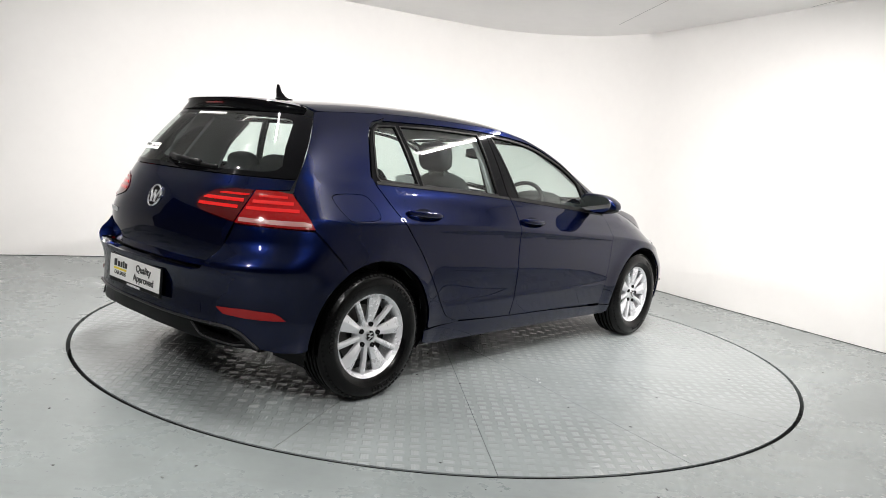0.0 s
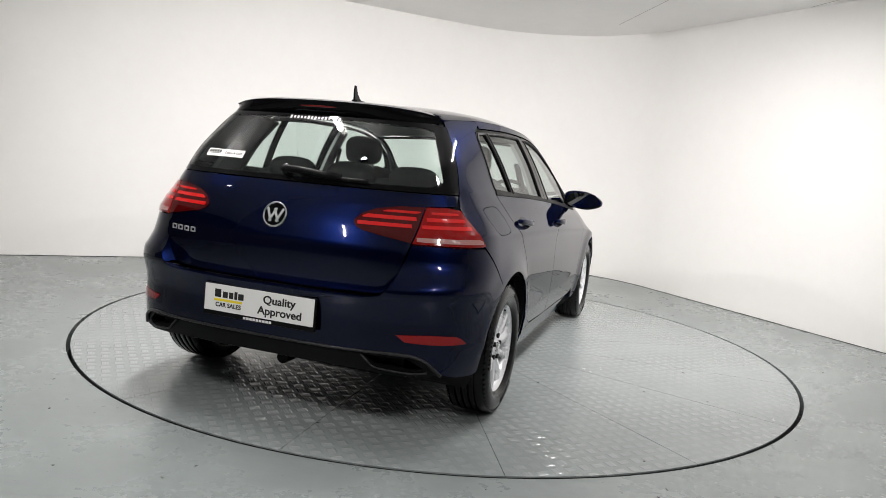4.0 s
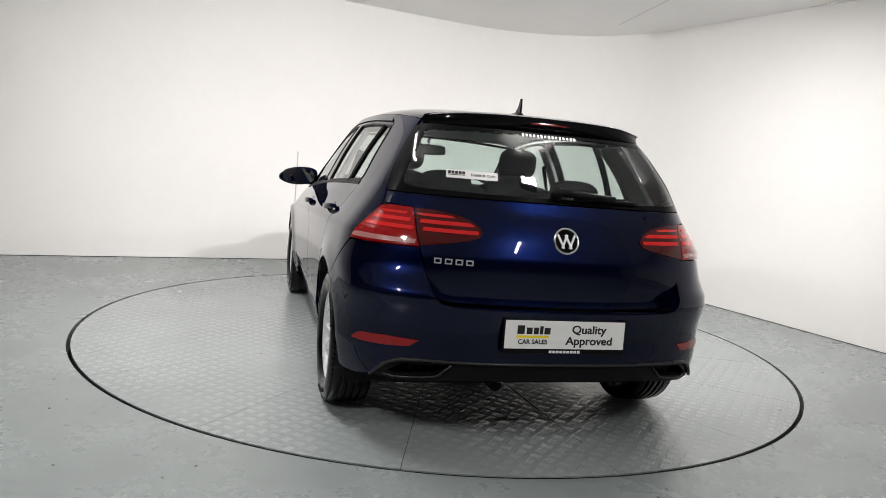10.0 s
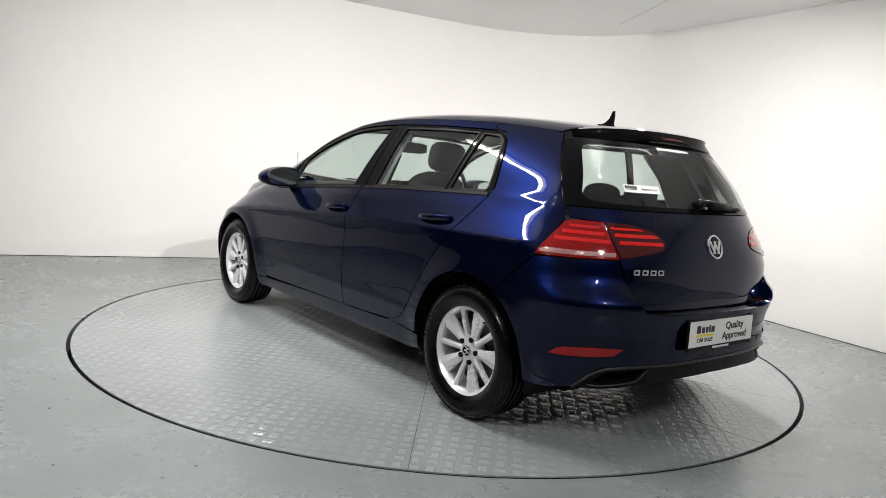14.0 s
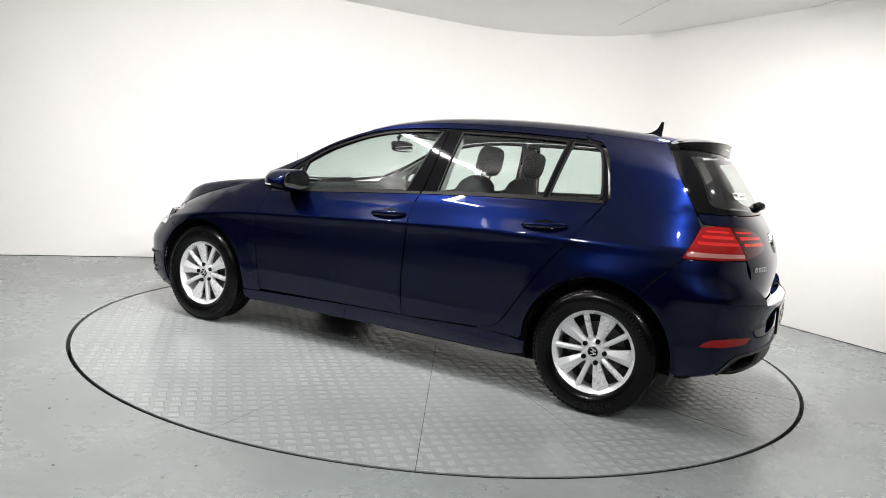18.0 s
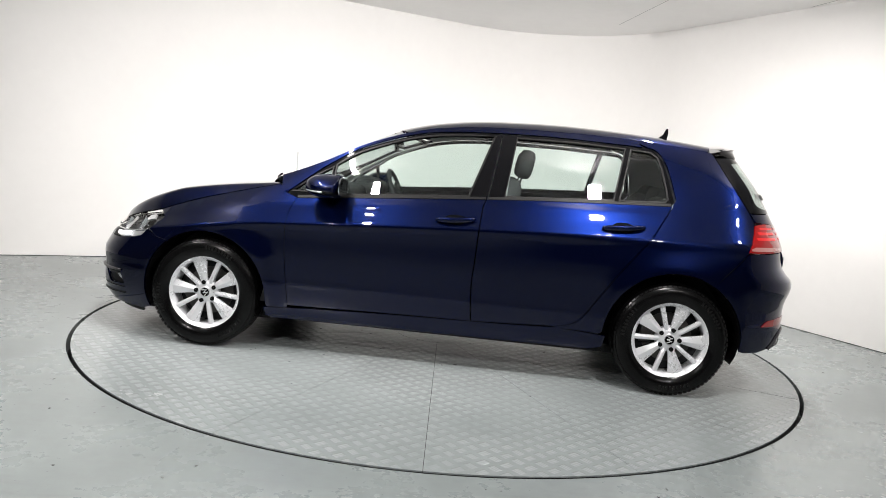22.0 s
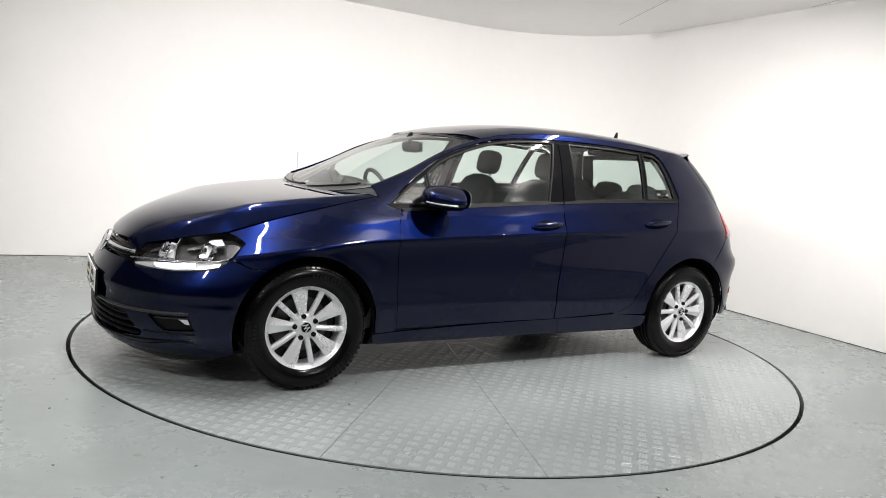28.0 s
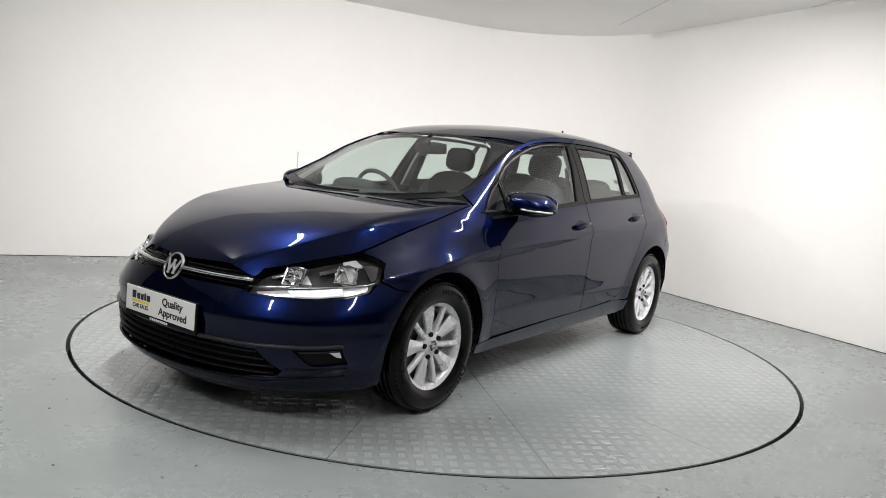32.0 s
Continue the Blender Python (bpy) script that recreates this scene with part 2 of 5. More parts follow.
# car paint: dark blue flake under clear lacquer
def lacquer(name, flake, body, rough=(0.26, 0.36), ior=1.39):
    m = bpy.data.materials.new(name)
    m.use_nodes = True
    t = m.node_tree
    t.nodes.clear()
    out = t.nodes.new("ShaderNodeOutputMaterial")
    co = t.nodes.new("ShaderNodeTexCoord")
    cells = node(t, "ShaderNodeTexVoronoi", Scale=900.0)
    t.links.new(co.outputs["Object"], cells.inputs["Vector"])
    r = node(t, "ShaderNodeMapRange")
    r.inputs["To Min"].default_value, r.inputs["To Max"].default_value = rough
    t.links.new(cells.outputs["Distance"], r.inputs["Value"])
    metal = t.nodes.new("ShaderNodeBsdfGlossy")
    metal.inputs["Color"].default_value = (*flake, 1)
    t.links.new(r.outputs[0], metal.inputs["Roughness"])
    under = t.nodes.new("ShaderNodeBsdfDiffuse")
    under.inputs["Color"].default_value = (*body, 1)
    base = t.nodes.new("ShaderNodeAddShader")
    t.links.new(metal.outputs[0], base.inputs[0])
    t.links.new(under.outputs[0], base.inputs[1])
    dust = node(t, "ShaderNodeTexNoise", Scale=5.0, Detail=6.0)
    t.links.new(co.outputs["Object"], dust.inputs["Vector"])
    d = node(t, "ShaderNodeMapRange")
    d.inputs["From Min"].default_value, d.inputs["From Max"].default_value = 0.4, 0.7
    d.inputs["To Min"].default_value, d.inputs["To Max"].default_value = 0.012, 0.04
    t.links.new(dust.outputs["Fac"], d.inputs["Value"])
    clear = t.nodes.new("ShaderNodeBsdfGlossy")
    clear.inputs["Color"].default_value = (0.95, 0.95, 0.95, 1)
    t.links.new(d.outputs[0], clear.inputs["Roughness"])
    fres = t.nodes.new("ShaderNodeFresnel")
    fres.inputs["IOR"].default_value = ior
    mix = t.nodes.new("ShaderNodeMixShader")
    t.links.new(fres.outputs[0], mix.inputs[0])
    t.links.new(base.outputs[0], mix.inputs[1])
    t.links.new(clear.outputs[0], mix.inputs[2])
    t.links.new(mix.outputs[0], out.inputs["Surface"])
    return m


M_PAINT = lacquer("dark_blue_metallic_paint", (0.0008, 0.0030, 0.023), (0.0002, 0.0004, 0.0030))

M_BLACK = grime(material("black_moulded_plastic", (0.0045, 0.0045, 0.005), 0.42, spec=0.12), 9.0, 0.3, 0.9, 0.8, bump=0.1, bump_scale=900, bump_dist=0.0004)
M_GLOSSBLACK = material("gloss_black", (0.003, 0.003, 0.0035), 0.06, 0.0, 0.0, 0.12)
M_RUBBER = grime(material("black_rubber", (0.005, 0.005, 0.005), 0.5, spec=0.15), 14.0, 0.3, 0.9, 0.8)
M_TYRE = grime(material("tyre_rubber", (0.0025, 0.0025, 0.0026), 0.20, spec=0.2), 11.0, 0.3, 0.9, 0.75, bump=0.15, bump_scale=260, bump_dist=0.0008)
M_TRIM = material("satin_grey_trim", (0.03, 0.03, 0.032), 0.34, 0.2, spec=0.3)
M_CHROME = material("chrome", (0.86, 0.86, 0.87), 0.10, 1.0)
M_ALLOY = grime(material("silver_alloy", (0.72, 0.73, 0.75), 0.30, 0.35, 0.4), 9.0, 0.3, 0.9, 0.96)
M_DARKMETAL = grime(material("brake_metal", (0.12, 0.115, 0.11), 0.45, 0.8), 25.0, 0.3, 0.9, 0.6)
M_SILVERPAINT = material("silver_paint", (0.62, 0.63, 0.64), 0.3, 0.6, 0.4)
M_PLATE = material("white_reflective_plate", (0.82, 0.82, 0.80), 0.35)
M_YELLOW = material("yellow_print", (0.85, 0.68, 0.03), 0.4)
M_INK = material("black_print", (0.012, 0.012, 0.012), 0.4)
M_WHITEPRINT = material("white_print", (0.8, 0.8, 0.8), 0.5)
M_SEAT = grime(material("dark_grey_seat_cloth", (0.045, 0.045, 0.047), 0.95, spec=0.05), 6.0, 0.3, 0.9, 0.88)
M_DASH = grime(material("dark_dashboard_plastic", (0.026, 0.027, 0.028), 0.6, spec=0.2), 12.0, 0.3, 0.9, 0.8, bump=0.15, bump_scale=500, bump_dist=0.0004)
M_LINING = grime(material("pale_grey_headlining", (0.42, 0.42, 0.41), 0.9), 8.0, 0.3, 0.9, 0.9)
M_PILLAR = grime(material("grey_pillar_trim", (0.30, 0.30, 0.30), 0.7), 8.0, 0.3, 0.9, 0.9)


def lens(name, colour, rough, glow=None, strength=0.0, coat=1.0):
    m = material(name, colour, rough, 0.0, coat)
    t, b = nodes_of(m)
    if glow:
        b.inputs["Emission Color"].default_value = (*glow, 1)
        b.inputs["Emission Strength"].default_value = strength
    return m


def fine_ribs(m, scale, strength):
    t, b = nodes_of(m)
    co = t.nodes.new("ShaderNodeTexCoord")
    w = node(t, "ShaderNodeTexWave", Scale=scale, Distortion=0.0)
    w.bands_direction = "Y"
    t.links.new(co.outputs["Object"], w.inputs["Vector"])
    bp = node(t, "ShaderNodeBump", Strength=strength, Distance=0.0015)
    t.links.new(w.outputs["Fac"], bp.inputs["Height"])
    t.links.new(bp.outputs["Normal"], b.inputs["Normal"])
    return m


# red lens and bars glow faintly, standing in for light their reflectors return
M_REDLENS = fine_ribs(lens("red_lamp_lens", (0.20, 0.0020, 0.0024), 0.08, (1.0, 0.01, 0.01), 0.015, 0.3), 60.0, 0.03)
M_REDINNER = lens("deep_red_lamp_lens", (0.055, 0.0008, 0.001), 0.06, coat=0.3)
M_REDBAR = lens("bright_red_lamp_bar", (0.42, 0.008, 0.008), 0.10, (1.0, 0.02, 0.02), 0.10, 0.3)
M_CLEARLENS = fine_ribs(lens("pale_lamp_lens", (0.36, 0.15, 0.14), 0.2), 90.0, 0.3)
M_DARKRED = lens("dark_red_lens", (0.10, 0.003, 0.004), 0.12)
M_DRL = lens("lit_white_lamp", (0.9, 0.9, 0.9), 0.3, (0.92, 0.97, 1.0), 0.7)


def pane(name, tint, base=0.095, rise=0.85):
    """Thin glass: a tinted sheet that mirrors by its angle."""
    m = bpy.data.materials.new(name)
    m.use_nodes = True
    t = m.node_tree
    t.nodes.clear()
    out = t.nodes.new("ShaderNodeOutputMaterial")
    mix = t.nodes.new("ShaderNodeMixShader")
    tr = t.nodes.new("ShaderNodeBsdfTransparent")
    tr.inputs["Color"].default_value = (*tint, 1)
    gl = t.nodes.new("ShaderNodeBsdfGlossy")
    gl.inputs["Roughness"].default_value = 0.01
    lw = t.nodes.new("ShaderNodeLayerWeight")
    lw.inputs["Blend"].default_value = 0.5
    pw = t.nodes.new("ShaderNodeMath")
    pw.operation = "POWER"
    pw.inputs[1].default_value = 4.5
    t.links.new(lw.outputs["Facing"], pw.inputs[0])
    fr = t.nodes.new("ShaderNodeMath")
    fr.operation = "MULTIPLY_ADD"
    fr.inputs[1].default_value, fr.inputs[2].default_value = rise, base
    t.links.new(pw.outputs[0], fr.inputs[0])
    t.links.new(fr.outputs[0], mix.inputs[0])
    t.links.new(tr.outputs[0], mix.inputs[1])
    t.links.new(gl.outputs[0], mix.inputs[2])
    t.links.new(mix.outputs[0], out.inputs["Surface"])
    return m


M_GLASS = pane("tinted_car_glass", (0.80, 0.88, 0.85))
M_LENSGLASS = pane("clear_lamp_cover", (0.96, 0.96, 0.96), 0.008, 0.35)
M_MIRROR = material("mirror_glass", (0.75, 0.77, 0.78), 0.02, 1.0)
M_LAMPGREY = material("lamp_inner_grey", (0.10, 0.10, 0.105), 0.22, 0.8)
M_LAMPBLACK = material("lamp_housing_black", (0.05, 0.05, 0.052), 0.28, 0.5, spec=0.4)


def build_table():
    table = new("turntable")
    tagged(table, "round grey checker-plate turntable set flush in the floor", "turntable")
    gap = 0.0013
    for k in range(16):
        a0, a1 = radians(26.3 + 22.5 * k), radians(26.3 + 22.5 * (k + 1))
        bm = bmesh.new()
        pts = []
        n = 10
        r_in = 0.30
        for r, rev in ((r_in, True), (TABLE_R, False)):
            e = gap / r
            arc = [(r * math.cos(a0 + e + (a1 - a0 - 2 * e) * i / n), r * math.sin(a0 + e + (a1 - a0 - 2 * e) * i / n)) for i in range(n + 1)]
            pts += arc[::-1] if rev else arc
        prism(bm, pts, -0.006, 0.0, Matrix())
        part("deck_plate", bm, M_DECK, table)
    bm = bmesh.new()
    tube(bm, 0.297, 0.297, 0.006, pose(0, 0, -0.003), 48)
    part("hub_plate", bm, M_DECK, table)
    bm = bmesh.new()
    lathe(bm, [(0.05, -0.012), (TABLE_R - 0.004, -0.012), (TABLE_R - 0.004, -0.06)], 96)
    part("under_frame", bm, M_SEAM, table)
    return table


turntable = build_table()

# ---- the hatchback's skin: x forward, y to its left, z up, from the table's axle ----
XF_AXLE, XR_AXLE, HUB_Z, ARCH_R = 1.298, -1.339, 0.312, 0.362


def curve(points):
    """A smooth monotone line through (x, y) points, for arrays."""
    px = np.array([p[0] for p in points], float)
    py = np.array([p[1] for p in points], float)
    if px[0] > px[-1]:
        px, py = px[::-1], py[::-1]
    h = np.diff(px)
    d = np.diff(py) / h
    m = np.zeros(len(px))
    m[0], m[-1] = d[0], d[-1]
    for i in range(1, len(px) - 1):
        if d[i - 1] * d[i] > 0:
            w1, w2 = 2 * h[i] + h[i - 1], h[i] + 2 * h[i - 1]
            m[i] = (w1 + w2) / (w1 / d[i - 1] + w2 / d[i])

    def at(x):
        x = np.asarray(x, float)
        k = np.clip(np.searchsorted(px, x) - 1, 0, len(h) - 1)
        t = (x - px[k]) / h[k]
        low, high = x < px[0], x > px[-1]
        t = np.clip(t, 0, 1)
        v = (2 * t**3 - 3 * t**2 + 1) * py[k] + (t**3 - 2 * t**2 + t) * h[k] * m[k] + (-2 * t**3 + 3 * t**2) * py[k + 1] + (t**3 - t**2) * h[k] * m[k + 1]
        v = np.where(low, py[0] + m[0] * (x - px[0]), v)
        return np.where(high, py[-1] + m[-1] * (x - px[-1]), v)

    return at


BELT = curve([(2.2, 0.62), (1.9, 0.68), (1.6, 0.765), (1.3, 0.835), (1.0, 0.885), (0.6, 0.922), (-0.17, 0.984), (-0.6, 1.012), (-1.0, 1.030), (-1.3, 1.042), (-2.1, 1.07)])
RAIL = curve([(2.2, 0.86), (1.5, 0.925), (1.2, 0.958), (1.0, 0.998), (0.7, 1.114), (0.46, 1.238), (0.236, 1.319), (0.046, 1.362), (-0.28, 1.392), (-0.7, 1.398), (-1.0, 1.392), (-1.3, 1.374), (-1.7, 1.336), (-2.1, 1.28)])
FLANK = curve([(0.10, 0.74), (0.14, 0.775), (0.20, 0.815), (0.27, 0.842), (0.32, 0.853), (0.395, 0.8665), (0.412, 0.8695), (0.43, 0.8690), (0.50, 0.8725), (0.60, 0.8780), (0.70, 0.8785), (0.765, 0.8815), (0.796, 0.8868), (0.803, 0.8862), (0.83, 0.8715), (0.87, 0.850), (0.92, 0.825), (0.965, 0.796), (1.0, 0.780), (1.15, 0.715), (1.28, 0.645), (1.37, 0.585), (1.45, 0.52)])
FLANK_REAR = curve([(0.10, 0.74), (0.14, 0.775), (0.20, 0.815), (0.27, 0.842), (0.32, 0.853), (0.395, 0.8665), (0.412, 0.8695), (0.43, 0.8690), (0.50, 0.8725), (0.60, 0.8780), (0.70, 0.8785), (0.765, 0.8805), (0.796, 0.8840), (0.803, 0.8835), (0.83, 0.8720), (0.87, 0.8535), (0.92, 0.8275), (0.965, 0.8035), (1.0, 0.7865), (1.15, 0.7170), (1.28, 0.6460), (1.37, 0.585), (1.45, 0.51)])
TAPER_LOW = curve([(2.2, 0.97), (1.8, 0.985), (1.3, 1.0), (0.5, 0.995), (0.0, 0.995), (-0.9, 1.0), (-1.35, 1.004), (-1.7, 0.99), (-2.1, 0.965)])
TAPER_HIGH = curve([(2.2, 0.93), (1.6, 0.985), (1.0, 0.995), (0.5, 0.998), (0.0, 1.0), (-0.3, 0.995), (-0.7, 0.978), (-1.28, 0.932), (-1.6, 0.90), (-2.1, 0.845)])
FRONT_X = curve([(0.12, 2.08), (0.16, 2.135), (0.22, 2.175), (0.30, 2.185), (0.41, 2.180), (0.47, 2.190), (0.51, 2.176), (0.58, 2.140), (0.66, 2.090), (0.72, 2.045), (0.85, 1.93)])
FRONT_L = curve([(0.12, 0.62), (0.40, 0.66), (0.60, 0.78), (0.75, 0.92), (0.9, 0.95)])
REAR_BUMPER = curve([(0.12, -1.93), (0.17, -1.985), (0.22, -2.045), (0.30, -2.088), (0.38, -2.092), (0.50, -2.090), (0.57, -2.104), (0.62, -2.122), (0.648, -2.124), (0.672, -2.112), (0.705, -2.078), (0.75, -2.052), (0.82, -2.044), (0.9, -2.02)])
REAR_GATE = curve([(0.55, -2.03), (0.62, -2.045), (0.70, -2.055), (0.78, -2.058), (0.83, -2.046), (0.90, -2.020), (0.97, -1.985), (1.03, -1.942), (1.20, -1.825), (1.36, -1.705), (1.45, -1.63)])
NARROW = curve([(2.2, 0.9), (1.6, 0.80), (1.25, 0.70), (0.95, 0.57), (0.7, 0.64), (0.46, 0.83), (0.236, 0.95), (0.0, 1.0), (-2.0, 1.0)])
REAR_L = curve([(0.12, 0.46), (0.5, 0.50), (0.8, 0.52), (1.0, 0.45), (1.2, 0.36), (1.4, 0.30)])


def flank_y(x, z, gate=True):
    """Half the width of the skin at (x, z)."""
    x, z = np.asarray(x, float), np.asarray(z, float)
    belt, rail = BELT(x), RAIL(x)
    zeta = np.where(z < 0.42, z, np.where(z < belt, 0.42 + (z - 0.42) * (0.965 - 0.42) / (belt - 0.42), 0.965 + (z - belt) * 0.405 / (rail - belt)))
    k = np.clip((zeta - 0.66) / 0.32, 0, 1)
    k = k * k * (3 - 2 * k)
    back = np.clip((-1.12 - x) / 0.32, 0, 1)
    w = FLANK(zeta) + (FLANK_REAR(zeta) - FLANK(zeta)) * back * back * (3 - 2 * back)
    w = np.where((zeta > 0.965) & (x > -0.5), 0.796 + (w - 0.796) * NARROW(x), w) * (TAPER_LOW(x) * (1 - k) + TAPER_HIGH(x) * k)
    for ax in (XF_AXLE, XR_AXLE):
        d = np.hypot(x - ax, z - HUB_Z)
        w = w + 0.014 * np.exp(-((d - ARCH_R) / 0.075) ** 2) * (z < 0.9)
    xf, lf = FRONT_X(z), FRONT_L(z)
    u = np.clip((x - (xf - lf)) / lf, 0, 1)
    w = w * (1 - u**2.35) ** (1 / 2.35)
    xr, lr = (REAR_GATE(z) if gate else REAR_BUMPER(z)), REAR_L(z)
    u = np.clip(((xr + lr) - x) / lr, 0, 1)
    e = 2.7 + 1.1 * np.clip((z - 0.95) / 0.2, 0, 1)
    return w * (1 - u**e) ** (1 / e)


def side(x, z):
    x, z = np.asarray(x, float), np.asarray(z, float)
    return np.stack([x, flank_y(x, z), z], -1)


def around(xc, sign, gate):
    """The skin round an end of the car, by the angle round (xc, 0) from the centreline and the height."""

    def at(phi, z):
        phi, z = np.asarray(phi, float), np.asarray(z, float)
        lo, hi = np.zeros(np.broadcast(phi, z).shape), np.full(np.broadcast(phi, z).shape, 1.6)
        c, s = np.cos(phi), np.sin(phi)
        for _ in range(34):
            r = (lo + hi) / 2
            x, y = xc + sign * r * c, np.abs(r * s)
            edge = FRONT_X(z) if sign > 0 else -(REAR_GATE(z) if gate else REAR_BUMPER(z))
            inside = (y < flank_y(x, z, gate)) & (x * sign < edge)
            lo, hi = np.where(inside, r, lo), np.where(inside, hi, r)
        return np.stack([xc + sign * lo * c, lo * s, z + 0 * lo], -1)

    return at


XC_R, XC_F = -1.30, 1.15
rear_gate = around(XC_R, -1, True)
rear_bump = around(XC_R, -1, False)
nose = around(XC_F, 1, True)


def by_x(x, z, xc, gate=True):
    """Angle and height of the point of the left skin at (x, z)."""
    y = float(flank_y(x, z, gate))
    return math.atan2(y, abs(x - xc)), z


def end_x(y, z, sign, gate=True):
    """Where the skin of an end stands at (y, z)."""
    edge = float(FRONT_X(z) if sign > 0 else -(REAR_GATE(z) if gate else REAR_BUMPER(z)))
    u = np.concatenate([np.linspace(1.1, edge - 0.02, 220), edge - 0.02 * np.linspace(1, 0, 120) ** 2])
    w = flank_y(sign * u, np.full(u.shape, float(z)), gate)
    return sign * float(np.interp(-abs(y), -w, u))


def by_y(y, z, xc, sign=-1, gate=True):
    """Angle and height of the point of an end's skin at (y, z)."""
    return math.atan2(y, abs(end_x(y, z, sign, gate) - xc)), z


GAP_Z = curve([(0.80, 0.985), (0.90, 0.972), (0.98, 0.953), (1.24, 0.884), (1.41, 0.836), (1.60, 0.770), (1.667, 0.746), (1.781, 0.720), (1.98, 0.662), (2.1, 0.62)])
BONNET = curve([(2.14, 0.575), (2.085, 0.656), (2.05, 0.704), (1.974, 0.764), (1.85, 0.822), (1.709, 0.866), (1.447, 0.917), (1.183, 0.952), (1.0, 0.970), (0.7, 1.02)])


CREASE = curve([(2.2, 0.86), (2.0, 0.88), (1.9, 0.90), (1.75, 0.915), (1.56, 0.93), (1.34, 0.94), (1.07, 0.955), (0.8, 0.96)])


def bonnet(x, y):
    """The bonnet's skin: nearly flat between two creases, falling steeply from them to the side gaps."""
    x, y = np.asarray(x, float), np.asarray(y, float)
    gz = GAP_Z(x)
    gy = np.maximum(flank_y(x, gz), 0.3)
    a = np.minimum(np.abs(y) / gy, 1.1)
    zc, ac, w = BONNET(x), CREASE(x), 0.014
    k = 0.17 + 0.48 * np.clip((x - 1.55) / 0.42, 0, 1)
    bend = np.log1p(np.exp((a - ac) / w)) / np.log1p(np.exp((1 - ac) / w))
    z = zc - (zc - gz) * (k * (0.7 * a**2 + 0.3 * a**4) + (1 - k) * bend)
    return np.stack([x, y, z], -1)


ROOF_Z = curve([(0.40, 1.322), (0.25, 1.368), (0.1, 1.405), (-0.1, 1.436), (-0.32, 1.454), (-0.62, 1.462), (-0.95, 1.454), (-1.23, 1.437), (-1.45, 1.417), (-1.75, 1.385)])


def rail_y(x):
    return flank_y(x, RAIL(x))


def roof(x, y):
    x, y = np.asarray(x, float), np.asarray(y, float)
    a = np.minimum(np.abs(y) / rail_y(x), 1.05)
    zc = ROOF_Z(x)
    return np.stack([x, y, zc - (zc - RAIL(x)) * (0.45 * a**2 + 0.55 * a**7)], -1)


def screen(t, v):
    """The windscreen: t from the scuttle (0) to the roof (1), v across (-1 to 1)."""
    t, v = np.asarray(t, float), np.asarray(v, float)
    xe = 0.95 + (0.24 - 0.95) * t
    ye, ze = rail_y(xe), RAIL(xe)
    xc, zc = 1.125 + (0.34 - 1.125) * t, 0.945 + (1.352 - 0.945) * (t + 0.14 * t * (1 - t))
    w = 1 - np.abs(v) ** 2.2
    return np.stack([xe + (xc - xe) * w, v * ye, ze + (zc - ze) * w], -1)

from mathutils import geometry

# ---- panels cut from the skin ----


def inside(poly, pts):
    x, y = pts[:, 0], pts[:, 1]
    res = np.zeros(len(pts), bool)
    n = len(poly)
    for i in range(n):
        x0, y0 = poly[i]
        x1, y1 = poly[(i + 1) % n]
        if y0 != y1:
            c = (y0 > y) != (y1 > y)
            res ^= c & (x < (x1 - x0) * (y - y0) / (y1 - y0) + x0)
    return res


def dense(poly, step):
    out = []
    n = len(poly)
    for i in range(n):
        a, b = Vector(poly[i]), Vector(poly[(i + 1) % n])
        k = max(1, int(math.ceil((b - a).length / step)))
        out += [tuple(a + (b - a) * j / k) for j in range(k)]
    return out


def round_off(pts, k=5, closed=False):
    """A smooth line (Catmull-Rom) through points."""
    pts = [Vector(p) for p in pts]
    n = len(pts)
    out = []
    for i in range(n if closed else n - 1):
        p0 = pts[(i - 1) % n] if closed or i else pts[0]
        p1, p2 = pts[i], pts[(i + 1) % n]
        p3 = pts[(i + 2) % n] if closed or i + 2 < n else pts[-1]
        for j in range(k):
            t = j / k
            out.append(tuple(0.5 * ((2 * p1) + (p2 - p0) * t + (2 * p0 - 5 * p1 + 4 * p2 - p3) * t * t + (3 * p1 - p0 - 3 * p2 + p3) * t**3)))
    if not closed:
        out.append(tuple(pts[-1]))
    return out


CENTRE = np.array([0.0, 0.0, 0.62])


def normals(surf, ab, eps=0.0012):
    a, b = ab[:, 0], ab[:, 1]
    da = surf(a + eps, b) - surf(a - eps, b)
    db = surf(a, b + eps) - surf(a, b - eps)
    n = np.cross(da, db)
    n /= np.maximum(np.linalg.norm(n, axis=1), 1e-12)[:, None]
    p = surf(a, b)
    c = np.stack([np.clip(p[:, 0], -1.0, 1.0), 0 * p[:, 0], np.full(len(p), 0.62)], -1)
    flip = (n * (p - c)).sum(1) < 0
    n[flip] *= -1
    return p, n


def crease_rows(x0, x1, gap):
    """Points along the shoulder crease of the flank."""
    return [(x, 0.42 + (zeta - 0.42) * (float(BELT(x)) - 0.42) / 0.545) for x in np.arange(x0 + gap / 2, x1, gap) for zeta in (0.745, 0.775, 0.790, 0.7965, 0.803, 0.812, 0.83, 0.86)]


